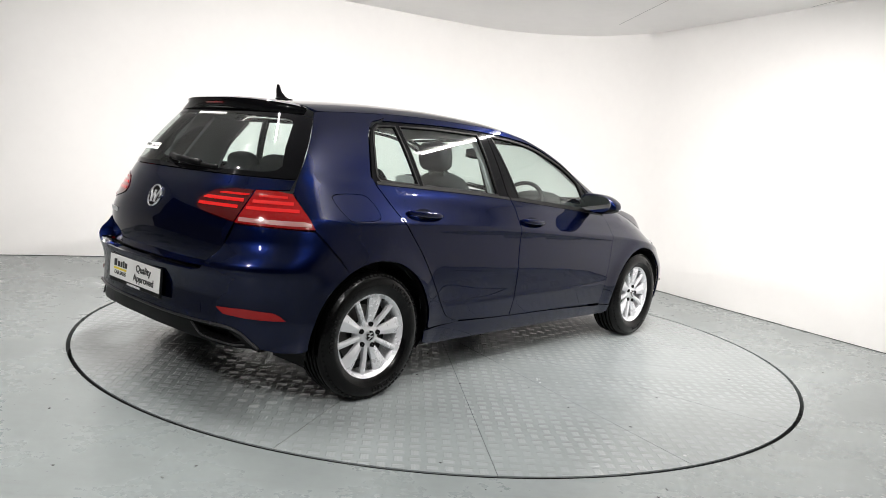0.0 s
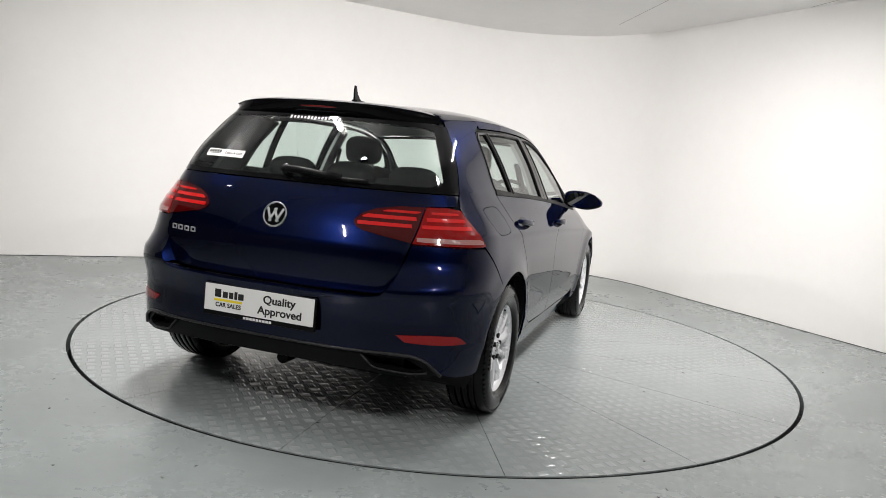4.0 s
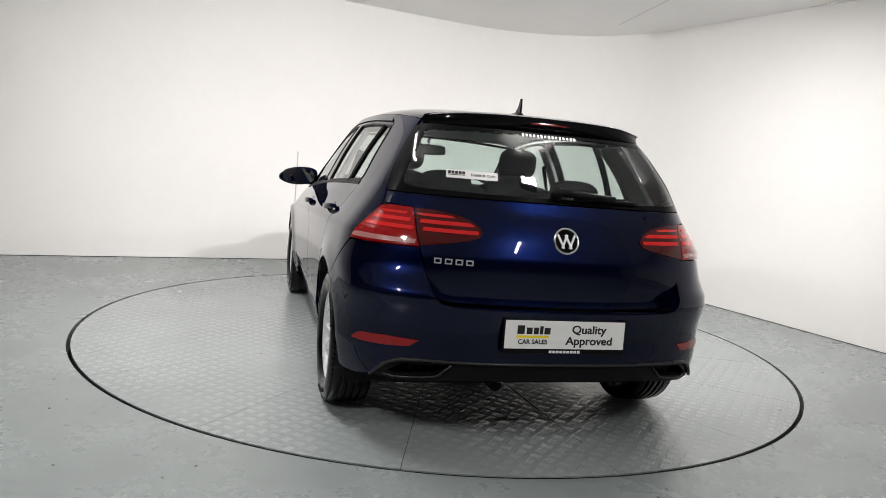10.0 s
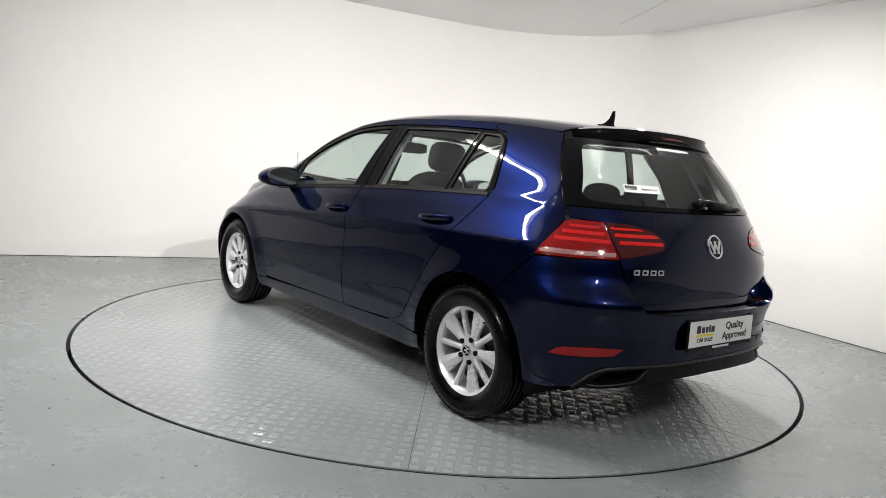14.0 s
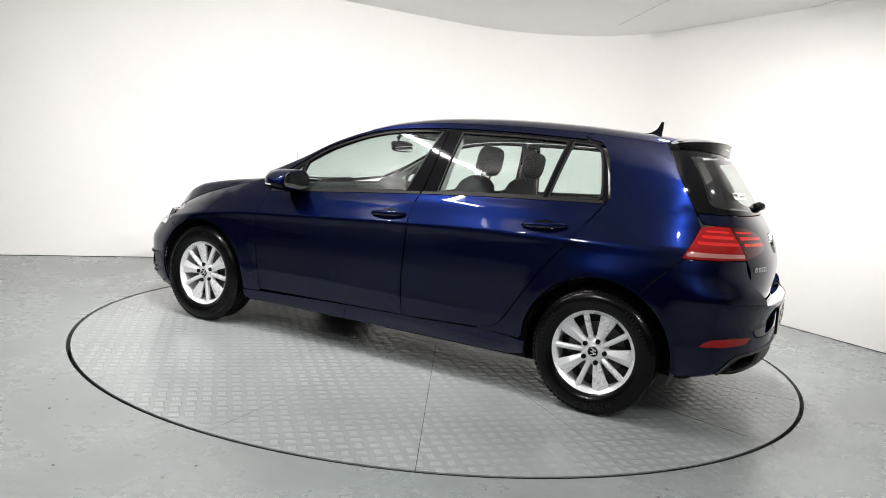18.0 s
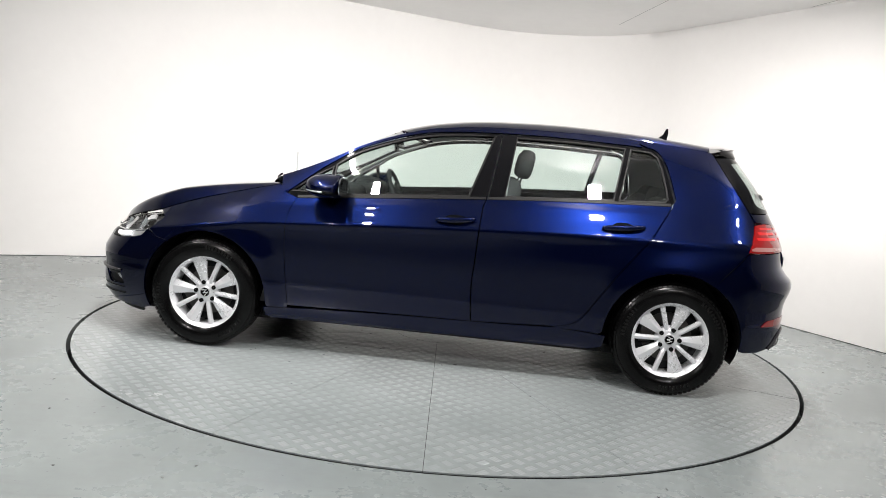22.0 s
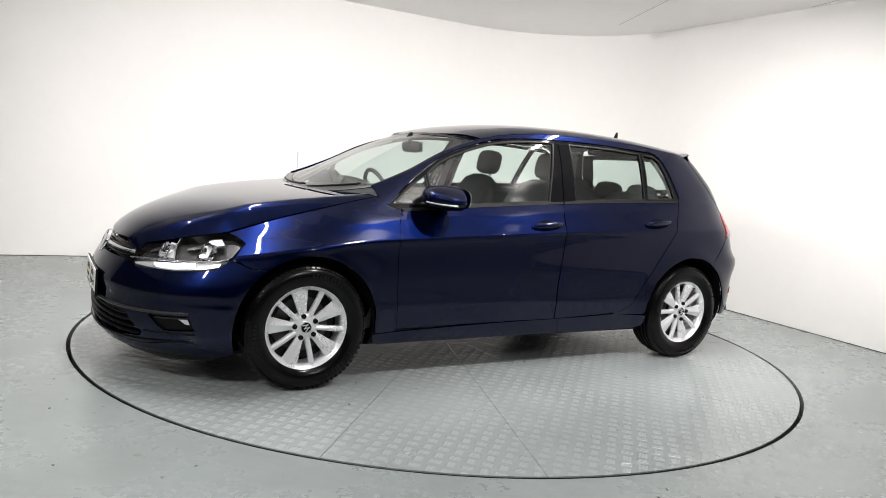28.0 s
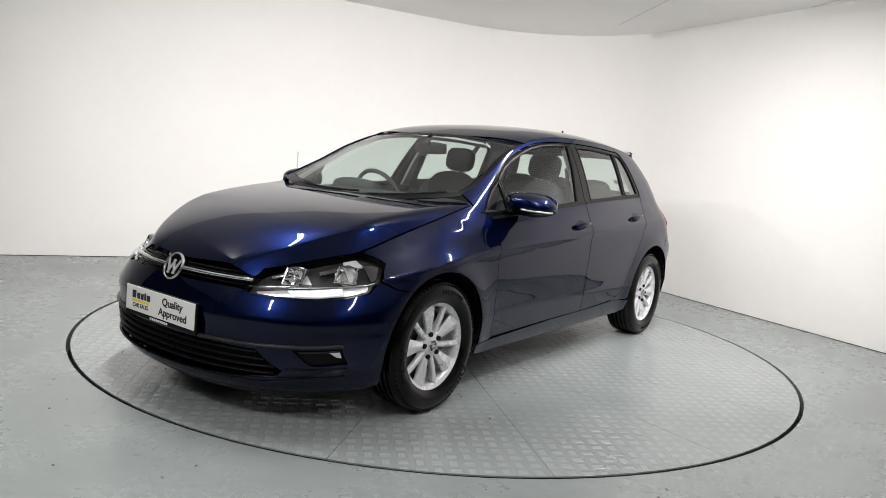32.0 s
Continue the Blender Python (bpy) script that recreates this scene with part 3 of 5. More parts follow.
def panel_mesh(name, outline, surf, step=0.04, depth=0.010, holes=(), lift=0.0, ratio=1.0, back=False, rows=()):
    """A sheet with turned-in edges. outline and holes are in the surface's own coordinates; ratio: metres to one unit of the first."""
    loops = [dense(l, step * 0.7) for l in (outline, *holes)]
    pts, edges = [], []
    for l in loops:
        k = len(pts)
        pts += l
        edges += [(k + i, k + (i + 1) % len(l)) for i in range(len(l))]
    rim = np.array(pts)
    sa = step / ratio
    lo, hi = rim.min(0), rim.max(0)
    ga, gb = np.meshgrid(np.arange(lo[0] + sa / 2, hi[0], sa), np.arange(lo[1] + step / 2, hi[1], step))
    grid = np.stack([ga.ravel(), gb.ravel()], -1)
    ok = inside(loops[0], grid)
    for h in loops[1:]:
        ok &= ~inside(h, grid)
    grid = grid[ok]
    if len(grid):
        d = np.hypot((grid[:, None, 0] - rim[None, :, 0]) * ratio, grid[:, None, 1] - rim[None, :, 1]).min(1)
        grid = grid[d > step * 0.4]
    if surf is side:
        rows = crease_rows(lo[0], hi[0], step * 0.7)
    if len(rows):
        # closer rows of points along a crease
        rows = np.array(rows)
        ok = inside(loops[0], rows)
        for h in loops[1:]:
            ok &= ~inside(h, rows)
        rows = rows[ok]
    if len(rows):
        d = np.hypot((rows[:, None, 0] - rim[None, :, 0]) * ratio, rows[:, None, 1] - rim[None, :, 1]).min(1)
        rows = rows[d > 0.005]
        if len(grid) and len(rows):
            d = np.hypot((grid[:, None, 0] - rows[None, :, 0]) * ratio, grid[:, None, 1] - rows[None, :, 1]).min(1)
            grid = grid[d > step * 0.5]
        pts = pts + [tuple(r) for r in rows]
    allp = [Vector(p) for p in pts] + [Vector(p) for p in grid]
    vs, _, fs, _, _, _ = geometry.delaunay_2d_cdt(allp, edges, [], 0, 1e-7)
    ab = np.array([tuple(v) for v in vs])
    tri = np.array([f for f in fs if len(f) == 3])
    cen = ab[tri].mean(1)
    keep = inside(loops[0], cen)
    for h in loops[1:]:
        keep &= ~inside(h, cen)
    tri = tri[keep]
    p, n = normals(surf, ab)
    p = p + n * lift
    verts, norms, faces = [tuple(q) for q in p], [tuple(q) for q in n], []
    for t in tri:
        a, b, c = t
        if np.dot(np.cross(p[b] - p[a], p[c] - p[a]), n[a] + n[b] + n[c]) < 0:
            b, c = c, b
        faces.append((int(a), int(b), int(c)))
    if back:
        k = len(verts)
        verts += [tuple(q) for q in p - n * depth]
        norms += [tuple(-q) for q in n]
        faces += [(k + a, k + c, k + b) for a, b, c in faces[:]]
    # the turned edge
    used = {}
    for f in (faces if not back else faces[: len(faces) // 2]):
        for i in range(3):
            e = (f[i], f[(i + 1) % 3])
            used[e] = True
    if depth > 0:
        for (a, b) in list(used):
            if (b, a) in used:
                continue
            e = p[b] - p[a]
            out = np.cross(e, n[a])
            l = np.linalg.norm(out)
            if l < 1e-9:
                continue
            out /= l
            k = len(verts)
            verts += [tuple(p[a]), tuple(p[b]), tuple(p[b] - n[b] * depth), tuple(p[a] - n[a] * depth)]
            norms += [tuple(out)] * 4
            faces.append((k, k + 3, k + 2, k + 1))
    return verts, norms, faces


def make(name, data, mat, parent, label="", mirror=False):
    verts, norms, faces = data
    if mirror:
        verts = [(x, -y, z) for x, y, z in verts]
        norms = [(x, -y, z) for x, y, z in norms]
        faces = [f[::-1] for f in faces]
    me = bpy.data.meshes.new(name)
    me.from_pydata(verts, [], faces)
    me.polygons.foreach_set("use_smooth", [True] * len(me.polygons))
    me.materials.append(mat)
    me.update()
    me.normals_split_custom_set_from_vertices(norms)
    ob = new(name, me)
    ob.parent = parent
    if label:
        ob["label"] = label
    return ob


def panel(name, outline, surf, mat, parent, label="", mirror=False, **kw):
    return make(name, panel_mesh(name, outline, surf, **kw), mat, parent, label, mirror)


def both(name, outline, surf, mat, parent, label="", **kw):
    data = panel_mesh(name, outline, surf, **kw)
    if isinstance(parent, (list, tuple)):
        return [make(name, data, mat, parent[i], label, bool(i)) for i in (0, 1)]
    return [make(name, data, mat, parent, label, bool(i)) for i in (0, 1)]


def arc(cx, r, a0, a1, k=18):
    return [(cx + r * math.cos(radians(a0 + (a1 - a0) * i / k)), HUB_Z + r * math.sin(radians(a0 + (a1 - a0) * i / k))) for i in range(k + 1)]


def shift(pts, dx, dz=0.0):
    return [(x + dx, z + dz) for x, z in pts]


car = new("car")
tagged(car, "dark blue metallic five-door hatchback standing on the turntable", "car")

G = 0.0035
GAP_F = round_off([(0.806, 0.286), (0.819, 0.408), (0.838, 0.642), (0.833, 0.803), (0.815, 0.870), (0.800, 0.900)])
GAP_B = round_off([(-0.241, 0.305), (-0.228, 0.497), (-0.236, 0.663), (-0.250, 0.917), (-0.266, 0.985)])
GAP_R = round_off([(-0.700, 0.326), (-0.775, 0.340), (-0.848, 0.388), (-0.939, 0.528), (-1.053, 0.697), (-1.179, 0.861), (-1.289, 1.034)])


def belt_line(x0, x1, dz=0.0, k=14):
    return [(x0 + (x1 - x0) * i / k, float(BELT(x0 + (x1 - x0) * i / k)) + dz) for i in range(k + 1)]


# upper edge of the side windows and the quarter window's rear edge
DLO = round_off([(0.868, 0.925), (0.80, 0.985), (0.72, 1.052), (0.645, 1.108), (0.490, 1.205), (0.25, 1.293), (0.044, 1.336), (-0.29, 1.358), (-0.65, 1.362), (-1.00, 1.352), (-1.14, 1.345), (-1.195, 1.325), (-1.235, 1.27), (-1.262, 1.20), (-1.292, 1.085), (-1.296, 1.060), (-1.285, 1.047)])
ARCH_F0, ARCH_F1, ARCH_B = 0.360, 0.360, 0.374

front_fender = both("front_fender",
                    arc(XF_AXLE, ARCH_F0, 180, 52, 26) + [(1.60, 0.612), (1.656, 0.645), (1.622, 0.684), (1.592, 0.711), (1.602, 0.722), (1.626, 0.739), (1.652, 0.7475)]
                    + [(x, float(GAP_Z(x)) - 0.002) for x in (1.63, 1.59, 1.5, 1.41, 1.32, 1.24, 1.1, 1.0, 0.93)] + [(0.90, 0.958), (0.875, 0.925), (0.82, 0.905)]
                    + shift(GAP_F[::-1], G) + [(0.812, 0.272), (0.93, 0.268)], side, M_PAINT, car, step=0.027)
front_door = both("front_door", GAP_F + belt_line(0.79, -0.262, -0.006) + shift(GAP_B[::-1], G) + [(0.2, 0.300)], side, M_PAINT, car, step=0.026)
rear_door = both("rear_door", shift(GAP_B, -G) + belt_line(-0.272, -1.285, -0.006) + shift(GAP_R[::-1], G) + [(-0.45, 0.314)], side, M_PAINT, car, step=0.026)
sill = both("sill", [(0.945, 0.262), (0.2, 0.292), (-0.45, 0.306), (-0.72, 0.318), (-0.985, 0.300), (-0.975, 0.235), (-0.9, 0.212), (0.0, 0.205), (0.9, 0.200), (0.935, 0.215)], side, M_PAINT, car, step=0.03)


def rx(x, z):
    return by_x(x, z, XC_R)


def rb(x, z):
    return by_x(x, z, XC_R, False)


def ry(y, z):
    return by_y(y, z, XC_R)


def rby(y, z):
    return by_y(y, z, XC_R, -1, False)


def fx(x, z):
    return by_x(x, z, XC_F)


def fy(y, z):
    return by_y(y, z, XC_F, 1)


# rear quarter, with the fuel flap on the right only
ARC_R0 = arc(XR_AXLE, ARCH_B, 2, 121, 26)
QUARTER_EDGE = round_off([(-1.52, 1.352), (-1.585, 1.24), (-1.66, 1.12), (-1.715, 1.035), (-1.742, 0.985)])
quarter_line = (ARC_R0 + [(-1.58, 0.697), (-1.645, 0.765), (-1.697, 0.822), (-1.712, 0.862), (-1.735, 0.93), (-1.745, 0.982)] + QUARTER_EDGE[::-1]
                + [(x, float(RAIL(x))) for x in (-1.45, -1.35, -1.25, -1.15)] + [(-1.10, 1.372)] + shift(DLO[DLO.index(min(DLO, key=lambda p: abs(p[0] + 1.14) + abs(p[1] - 1.345))):], -0.012, 0.008)
                + shift(GAP_R[::-1], -G) + [(-0.72, 0.318), (-0.95, 0.312)])
flap_line = round_off([(-1.572, 0.955), (-1.545, 0.983), (-1.40, 0.986), (-1.352, 0.960), (-1.322, 0.905), (-1.345, 0.872), (-1.49, 0.864), (-1.53, 0.885)], 5, True)
make("rear_quarter", panel_mesh("rear_quarter", quarter_line, side, step=0.028), M_PAINT, car)
flap_in = [(-1.447 + (x + 1.447) * 0.972, 0.925 + (z - 0.925) * 0.955) for x, z in flap_line]
make("rear_quarter", panel_mesh("rear_quarter", quarter_line, side, step=0.028, holes=[flap_line]), M_PAINT, car, "rear quarter panel with the fuel flap", True)
panel("fuel_flap", flap_in, side, M_PAINT, car, "flush blue fuel flap", True, step=0.03)

# roof frame above the side windows, from the windscreen pillar to the rear pillar
pillar = [p for p in DLO if p[0] > -1.13]
roof_frame = both("roof_frame", shift(pillar, 0.0, 0.006) + [(-1.098, 1.372)] + [(x, float(RAIL(x))) for x in np.linspace(-1.14, 0.93, 46)] + [(0.905, 0.945)], side, M_PAINT, car, step=0.03)

# roof skin
ROOF_F = [(0.262 - 0.03 * (i / 8) ** 2 + 0.075 * (1 - (i / 8) ** 2), i / 8) for i in range(9)]
edge_r = [(x, float(rail_y(x)) - 0.004) for x in np.linspace(0.225, -1.5, 40)]
top = [(x, v * (float(rail_y(x)) - 0.004)) for x, v in ROOF_F[:-1]]
back = [(-1.54, 0.4), (-1.555, 0.2), (-1.56, 0.0)]
half = top + edge_r + back
roof_line = half + [(x, -y) for x, y in half[::-1] if y > 1e-6]
panel("roof", roof_line, roof, M_PAINT, car, step=0.045)

# bonnet
BX = np.linspace(0.930, 1.985, 30)
side_b = [(float(x), float(flank_y(x, GAP_Z(x))) - 0.0022) for x in BX]
front_b = round_off([(1.985, side_b[-1][1]), (2.025, 0.40), (2.062, 0.25), (2.080, 0.10), (2.083, 0.0)], 4)
rear_b = round_off([(1.085, 0.0), (1.077, 0.2), (1.040, 0.45), (0.930, side_b[0][1])], 5)
half = rear_b + side_b[1:] + front_b[1:]
panel("bonnet", half + [(x, -y) for x, y in half[::-1] if y > 1e-6], bonnet, M_PAINT, car, "blue bonnet with two soft creases", step=0.04,
      rows=[(x, s * a * float(flank_y(x, GAP_Z(x)))) for x in np.arange(0.96, 2.06, 0.020) for s in (-1, 1) for a in [float(CREASE(x)) + d for d in (-0.07, -0.035, -0.016, -0.006, 0.003, 0.013, 0.028, 0.045)]])
panel("scuttle", [(1.0, -0.62), (1.12, -0.35), (1.17, 0.0), (1.12, 0.35), (1.0, 0.62), (0.86, 0.66), (1.02, 0.3), (1.06, 0.0), (1.02, -0.3), (0.86, -0.66)], bonnet, M_BLACK, car, "black plastic scuttle panel", step=0.06, lift=-0.022)

# windscreen with its black border
panel("windscreen_border", [(0.0, -1.0), (0.0, 1.0), (1.0, 1.0), (1.0, -1.0)], screen, M_GLOSSBLACK, car, step=0.05, depth=0.004, lift=-0.006, ratio=0.9,
      holes=[[(0.085, -0.94), (0.055, 0.0), (0.085, 0.94), (0.955, 0.955), (0.965, 0.0), (0.955, -0.955)]])
panel("windscreen", [(0.09, -0.935), (0.06, 0.0), (0.09, 0.935), (0.95, 0.95), (0.96, 0.0), (0.95, -0.95)], screen, M_GLASS, car, "clear greenish windscreen", step=0.06, depth=0.0, lift=-0.007, ratio=0.9)

# side windows: black frames, glass, centre posts


def inset(poly, d):
    """The outline drawn in by d."""
    n = len(poly)
    area = sum(poly[i][0] * poly[(i + 1) % n][1] - poly[(i + 1) % n][0] * poly[i][1] for i in range(n))
    out = []
    for i in range(n):
        a, b, c = Vector(poly[i - 1]), Vector(poly[i]), Vector(poly[(i + 1) % n])
        t = (c - a).normalized()
        nn = Vector((-t.y, t.x)) * (1 if area > 0 else -1)
        out.append(tuple(b + nn * d))
    return out


front_glass = round_off([(0.612, 0.936), (0.2, 0.967), (-0.168, 0.996)], 3) + [(-0.282, 1.343)] + round_off([(-0.15, 1.342), (0.044, 1.324), (0.245, 1.281), (0.48, 1.193), (0.612, 1.108)], 4)
mirror_pane = [(0.845, 0.938), (0.628, 0.945), (0.628, 1.094), (0.72, 1.038)]
rear_glass = [(-0.366, 1.010), (-0.966, 1.042), (-1.022, 1.336), (-0.75, 1.347), (-0.407, 1.346)]
quarter_glass = [(-0.996, 1.044), (-1.250, 1.056), (-1.263, 1.075), (-1.255, 1.13), (-1.228, 1.24), (-1.205, 1.30), (-1.165, 1.327), (-1.052, 1.334)]
dlo_front = [p for p in DLO if p[0] > -0.315]
frame_f = dlo_front + [(-0.318, 1.355), (-0.300, 1.2), (-0.268, 0.992)] + belt_line(-0.268, 0.86, -0.004)
cutb = [p for p in DLO if p[0] < -0.325]
frame_r = cutb + belt_line(-1.284, -0.276, -0.004) + [(-0.308, 1.2), (-0.325, 1.355)]
both("window_frame", frame_f, side, M_GLOSSBLACK, front_door, "black window frame", step=0.045, depth=0.02, lift=-0.004, holes=[front_glass, mirror_pane])
both("window_frame", frame_r, side, M_GLOSSBLACK, rear_door, "black window frame and centre post", step=0.045, depth=0.02, lift=-0.004, holes=[rear_glass, quarter_glass])
both("window_glass", front_glass, side, M_GLASS, front_door, step=0.06, depth=0.0, lift=-0.010)
both("quarter_glass", mirror_pane, side, M_GLASS, front_door, "small fixed corner window", step=0.05, depth=0.0, lift=-0.010)
both("window_glass", rear_glass, side, M_GLASS, rear_door, step=0.06, depth=0.0, lift=-0.010)
both("quarter_glass", quarter_glass, side, M_GLASS, rear_door, step=0.05, depth=0.0, lift=-0.010)


for poly, doors in ((front_glass, front_door), (mirror_pane, front_door), (rear_glass, rear_door), (quarter_glass, rear_door)):
    both("window_seal", inset(poly, -0.004), side, M_RUBBER, doors, step=0.05, depth=0.008, lift=-0.001, holes=[inset(poly, 0.006)])
both("belt_trim", belt_line(0.80, -0.262, 0.008) + belt_line(-0.262, 0.80, -0.006), side, M_RUBBER, front_door, "black rubber waist seal", step=0.05, depth=0.012, lift=0.004)
both("belt_trim", belt_line(-0.276, -1.28, 0.008) + belt_line(-1.28, -0.276, -0.006), side, M_RUBBER, rear_door, "black rubber waist seal", step=0.05, depth=0.012, lift=0.004)

# tailgate: painted lower part with the inner lamps let in, and the framed window
lamp_in = [ry(*p) for p in ((0.590, 0.836), (0.606, 0.978))] + [ry(*p) for p in ((0.526, 0.977), (0.43, 0.961), (0.375, 0.935), (0.350, 0.905), (0.366, 0.882), (0.40, 0.870), (0.48, 0.855))]


def flip(l):
    return [(-a, b) for a, b in l[::-1]]


gate_half = [(0.0, 0.620)] + [ry(*p) for p in ((0.2, 0.620), (0.47, 0.624), (0.515, 0.634), (0.540, 0.662), (0.560, 0.715), (0.576, 0.774), (0.592, 0.834), (0.609, 0.982))] + [rx(*p) for p in ((-1.80, 0.986), (-1.757, 0.990), (-1.725, 1.031))]
gate_top = [ry(y, 1.032) for y in (0.6, 0.4, 0.2)] + [(0.0, 1.032)]
gate_line = gate_half + gate_top
gate_line = gate_line + flip(gate_line)[1:-1]
tailgate = panel("tailgate", gate_line, rear_gate, M_PAINT, car, "blue tailgate", step=0.036, ratio=0.75, holes=[lamp_in, flip(lamp_in)])
win_out = [rx(x - 0.005, z) for x, z in ((-1.714, 1.037), (-1.674, 1.10), (-1.621, 1.18), (-1.572, 1.26), (-1.535, 1.325))] + [ry(0.35, 1.345), (0.0, 1.350)]
win_out = [(0.0, 1.037), ry(0.4, 1.037)] + win_out
win_out = win_out + flip(win_out)[1:-1]
win_in = [(0.0, 1.056), ry(0.35, 1.056)] + [ry(*p) for p in ((0.600, 1.060), (0.636, 1.072), (0.640, 1.092), (0.602, 1.175), (0.560, 1.255), (0.535, 1.298), (0.505, 1.309), (0.2, 1.318))] + [(0.0, 1.317)]
win_in = win_in + flip(win_in)[1:-1]
panel("rear_window_border", win_out, rear_gate, M_GLOSSBLACK, tailgate, "black glass border", step=0.045, ratio=0.7, lift=0.001, holes=[win_in])
panel("rear_window", win_in, rear_gate, M_GLASS, tailgate, "tinted rear window", step=0.06, ratio=0.7, lift=0.0, depth=0.0)

# tail lamps
lamp_out = [ry(0.596, 0.834), ry(0.612, 0.979), rx(-1.80, 0.980), rx(-1.752, 0.972), rx(-1.738, 0.93), rx(-1.715, 0.865), rx(-1.700, 0.828), rx(-1.78, 0.828)]


def lamp_set(name, poly, parent, label, mat):
    """A tail lamp: dark housing behind, red lens, brighter bars and a clear strip under the lens."""
    out = []
    for k in (0, 1):
        pr = parent[k] if isinstance(parent, list) else parent
        out.append(make(name, panel_mesh(name, poly, rear_gate, step=0.024, ratio=0.75, depth=0.03, lift=0.004), mat, pr, label, bool(k)))
    return out


def band(poly, z0, z1, slope=0.0, shrink=0.010):
    """The slice of a lamp's outline between two heights."""
    p = inset(poly, shrink)
    a = np.array(p)
    lo, hi = a[:, 0].min(), a[:, 0].max()
    left, right = [], []
    for i in range(13):
        x = lo + (hi - lo) * (i + 0.5) / 13
        zs = []
        n = len(p)
        for j in range(n):
            (x0, y0), (x1, y1) = p[j], p[(j + 1) % n]
            if (x0 - x) * (x1 - x) <= 0 and x0 != x1:
                zs.append(y0 + (y1 - y0) * (x - x0) / (x1 - x0))
        if len(zs) >= 2:
            b, t = max(min(zs), z0), min(max(zs), z1)
            if t - b > 0.003:
                left.append((x, b))
                right.append((x, t))
    return left + right[::-1]


inner = lamp_set("tail_lamp_inner", lamp_in, car, "deep red inner tail lamp", M_REDINNER)
outer = lamp_set("tail_lamp_outer", lamp_out, car, "red wrap-round tail lamp", M_REDLENS)
for poly, lamps in ((lamp_in, inner), (lamp_out, outer)):
    for z0, z1, m, nm in ((0.838, 0.858, M_CLEARLENS, "reversing_strip"), (0.893, 0.907, M_REDBAR, "light_bar"), (0.922, 0.936, M_REDBAR, "light_bar"), (0.950, 0.960, M_REDBAR, "light_bar")):
        b = band(poly, z0, z1)
        if len(b) > 5:
            both(nm, b, rear_gate, m, lamps, step=0.02, ratio=0.75, depth=0.002, lift=0.0062)

# rear bumper, black valance, reflectors
bump_half = [(0.0, 0.612)] + [rby(*p) for p in ((0.2, 0.612), (0.47, 0.616), (0.52, 0.626), (0.547, 0.66), (0.566, 0.715), (0.581, 0.772), (0.596, 0.828))]
bump_half += [rb(-1.78, 0.822), rb(-1.702, 0.818), rb(-1.65, 0.761), rb(-1.585, 0.692)]
bump_half += [rb(x, z) for x, z in arc(XR_AXLE, ARCH_B, 121, 184, 12)]
bump_half += [rb(-1.745, 0.278), rb(-1.826, 0.281), rby(0.742, 0.300), rby(0.72, 0.334), rby(0.70, 0.356), rby(0.675, 0.375), rby(0.64, 0.387), rby(0.434, 0.396), rby(0.2, 0.397), (0.0, 0.397)]
bump_line = bump_half + flip(bump_half)[1:-1]
rear_bumper = panel("rear_bumper", bump_line, rear_bump, M_PAINT, car, "blue rear bumper", step=0.034, ratio=0.75)
val_half = [(0.0, 0.391), rby(0.2, 0.391), rby(0.434, 0.390), rby(0.636, 0.381), rby(0.671, 0.369), rby(0.695, 0.351), rby(0.738, 0.296), rby(0.70, 0.293), rby(0.655, 0.291), rby(0.48, 0.309), rby(0.3, 0.319), (0.0, 0.322)]
duct = [rby(*p) for p in ((0.690, 0.326), (0.633, 0.368), (0.455, 0.376), (0.506, 0.333), (0.655, 0.314))]
valance = panel("rear_valance", val_half + flip(val_half)[1:-1], rear_bump, M_BLACK, car, "matt black rear valance", step=0.04, ratio=0.75, lift=-0.006, holes=[duct, flip(duct)])
for k in (1, -1):
    bm = bmesh.new()
    pts = [(a * k, b) for a, b in round_off([rby(0.744, 0.298), rby(0.716, 0.334), rby(0.690, 0.362), rby(0.64, 0.383), rby(0.56, 0.389)], 5)]
    ab = np.array(pts)
    p, n = normals(rear_bump, ab)
    sweep(bm, [Vector(q) for q in p + n * 0.004], 0.007, seg=8)
    ab = np.array([(a * k, b) for a, b in round_off([rby(0.452, 0.377), rby(0.480, 0.350), rby(0.508, 0.328), rby(0.58, 0.316), rby(0.655, 0.308), rby(0.70, 0.312)], 4)])
    p, n = normals(rear_bump, ab)
    sweep(bm, [Vector(q) for q in p + n * 0.001], 0.004, seg=8)
    part("trim_strip", bm, M_TRIM, valance, "satin grey trim strip", smooth=True)
    bm = bmesh.new()
    p, n = normals(rear_bump, np.array([(a * k, b) for a, b in duct]))
    o = [bm.verts.new(q) for q in p - n * 0.012]
    i = [bm.verts.new(Vector(q) * 0.985 + Vector((0.05, 0, 0.006))) for q in p]
    for j in range(len(o)):
        bm.faces.new((o[j], o[(j + 1) % len(o)], i[(j + 1) % len(o)], i[j]))
    bm.faces.new(i)
    part("duct", bm, M_BLACK, valance)
ab = np.array([(rby(y, 0.3895 + 0.003 * (1 - (abs(y) / 0.6) ** 2))) for y in np.linspace(-0.6, 0.6, 40)])
bm = bmesh.new()
p, n = normals(rear_bump, ab)
sweep(bm, [Vector(q) for q in p + n * 0.003], 0.006, seg=8)
part("trim_strip", bm, M_TRIM, valance, "satin grey trim strip", smooth=True)
refl = [rb(-1.817, 0.429), rb(-1.842, 0.452), rby(0.787, 0.463), rby(0.70, 0.471), rby(0.580, 0.468), rby(0.615, 0.440), rby(0.70, 0.432), rby(0.78, 0.428)]
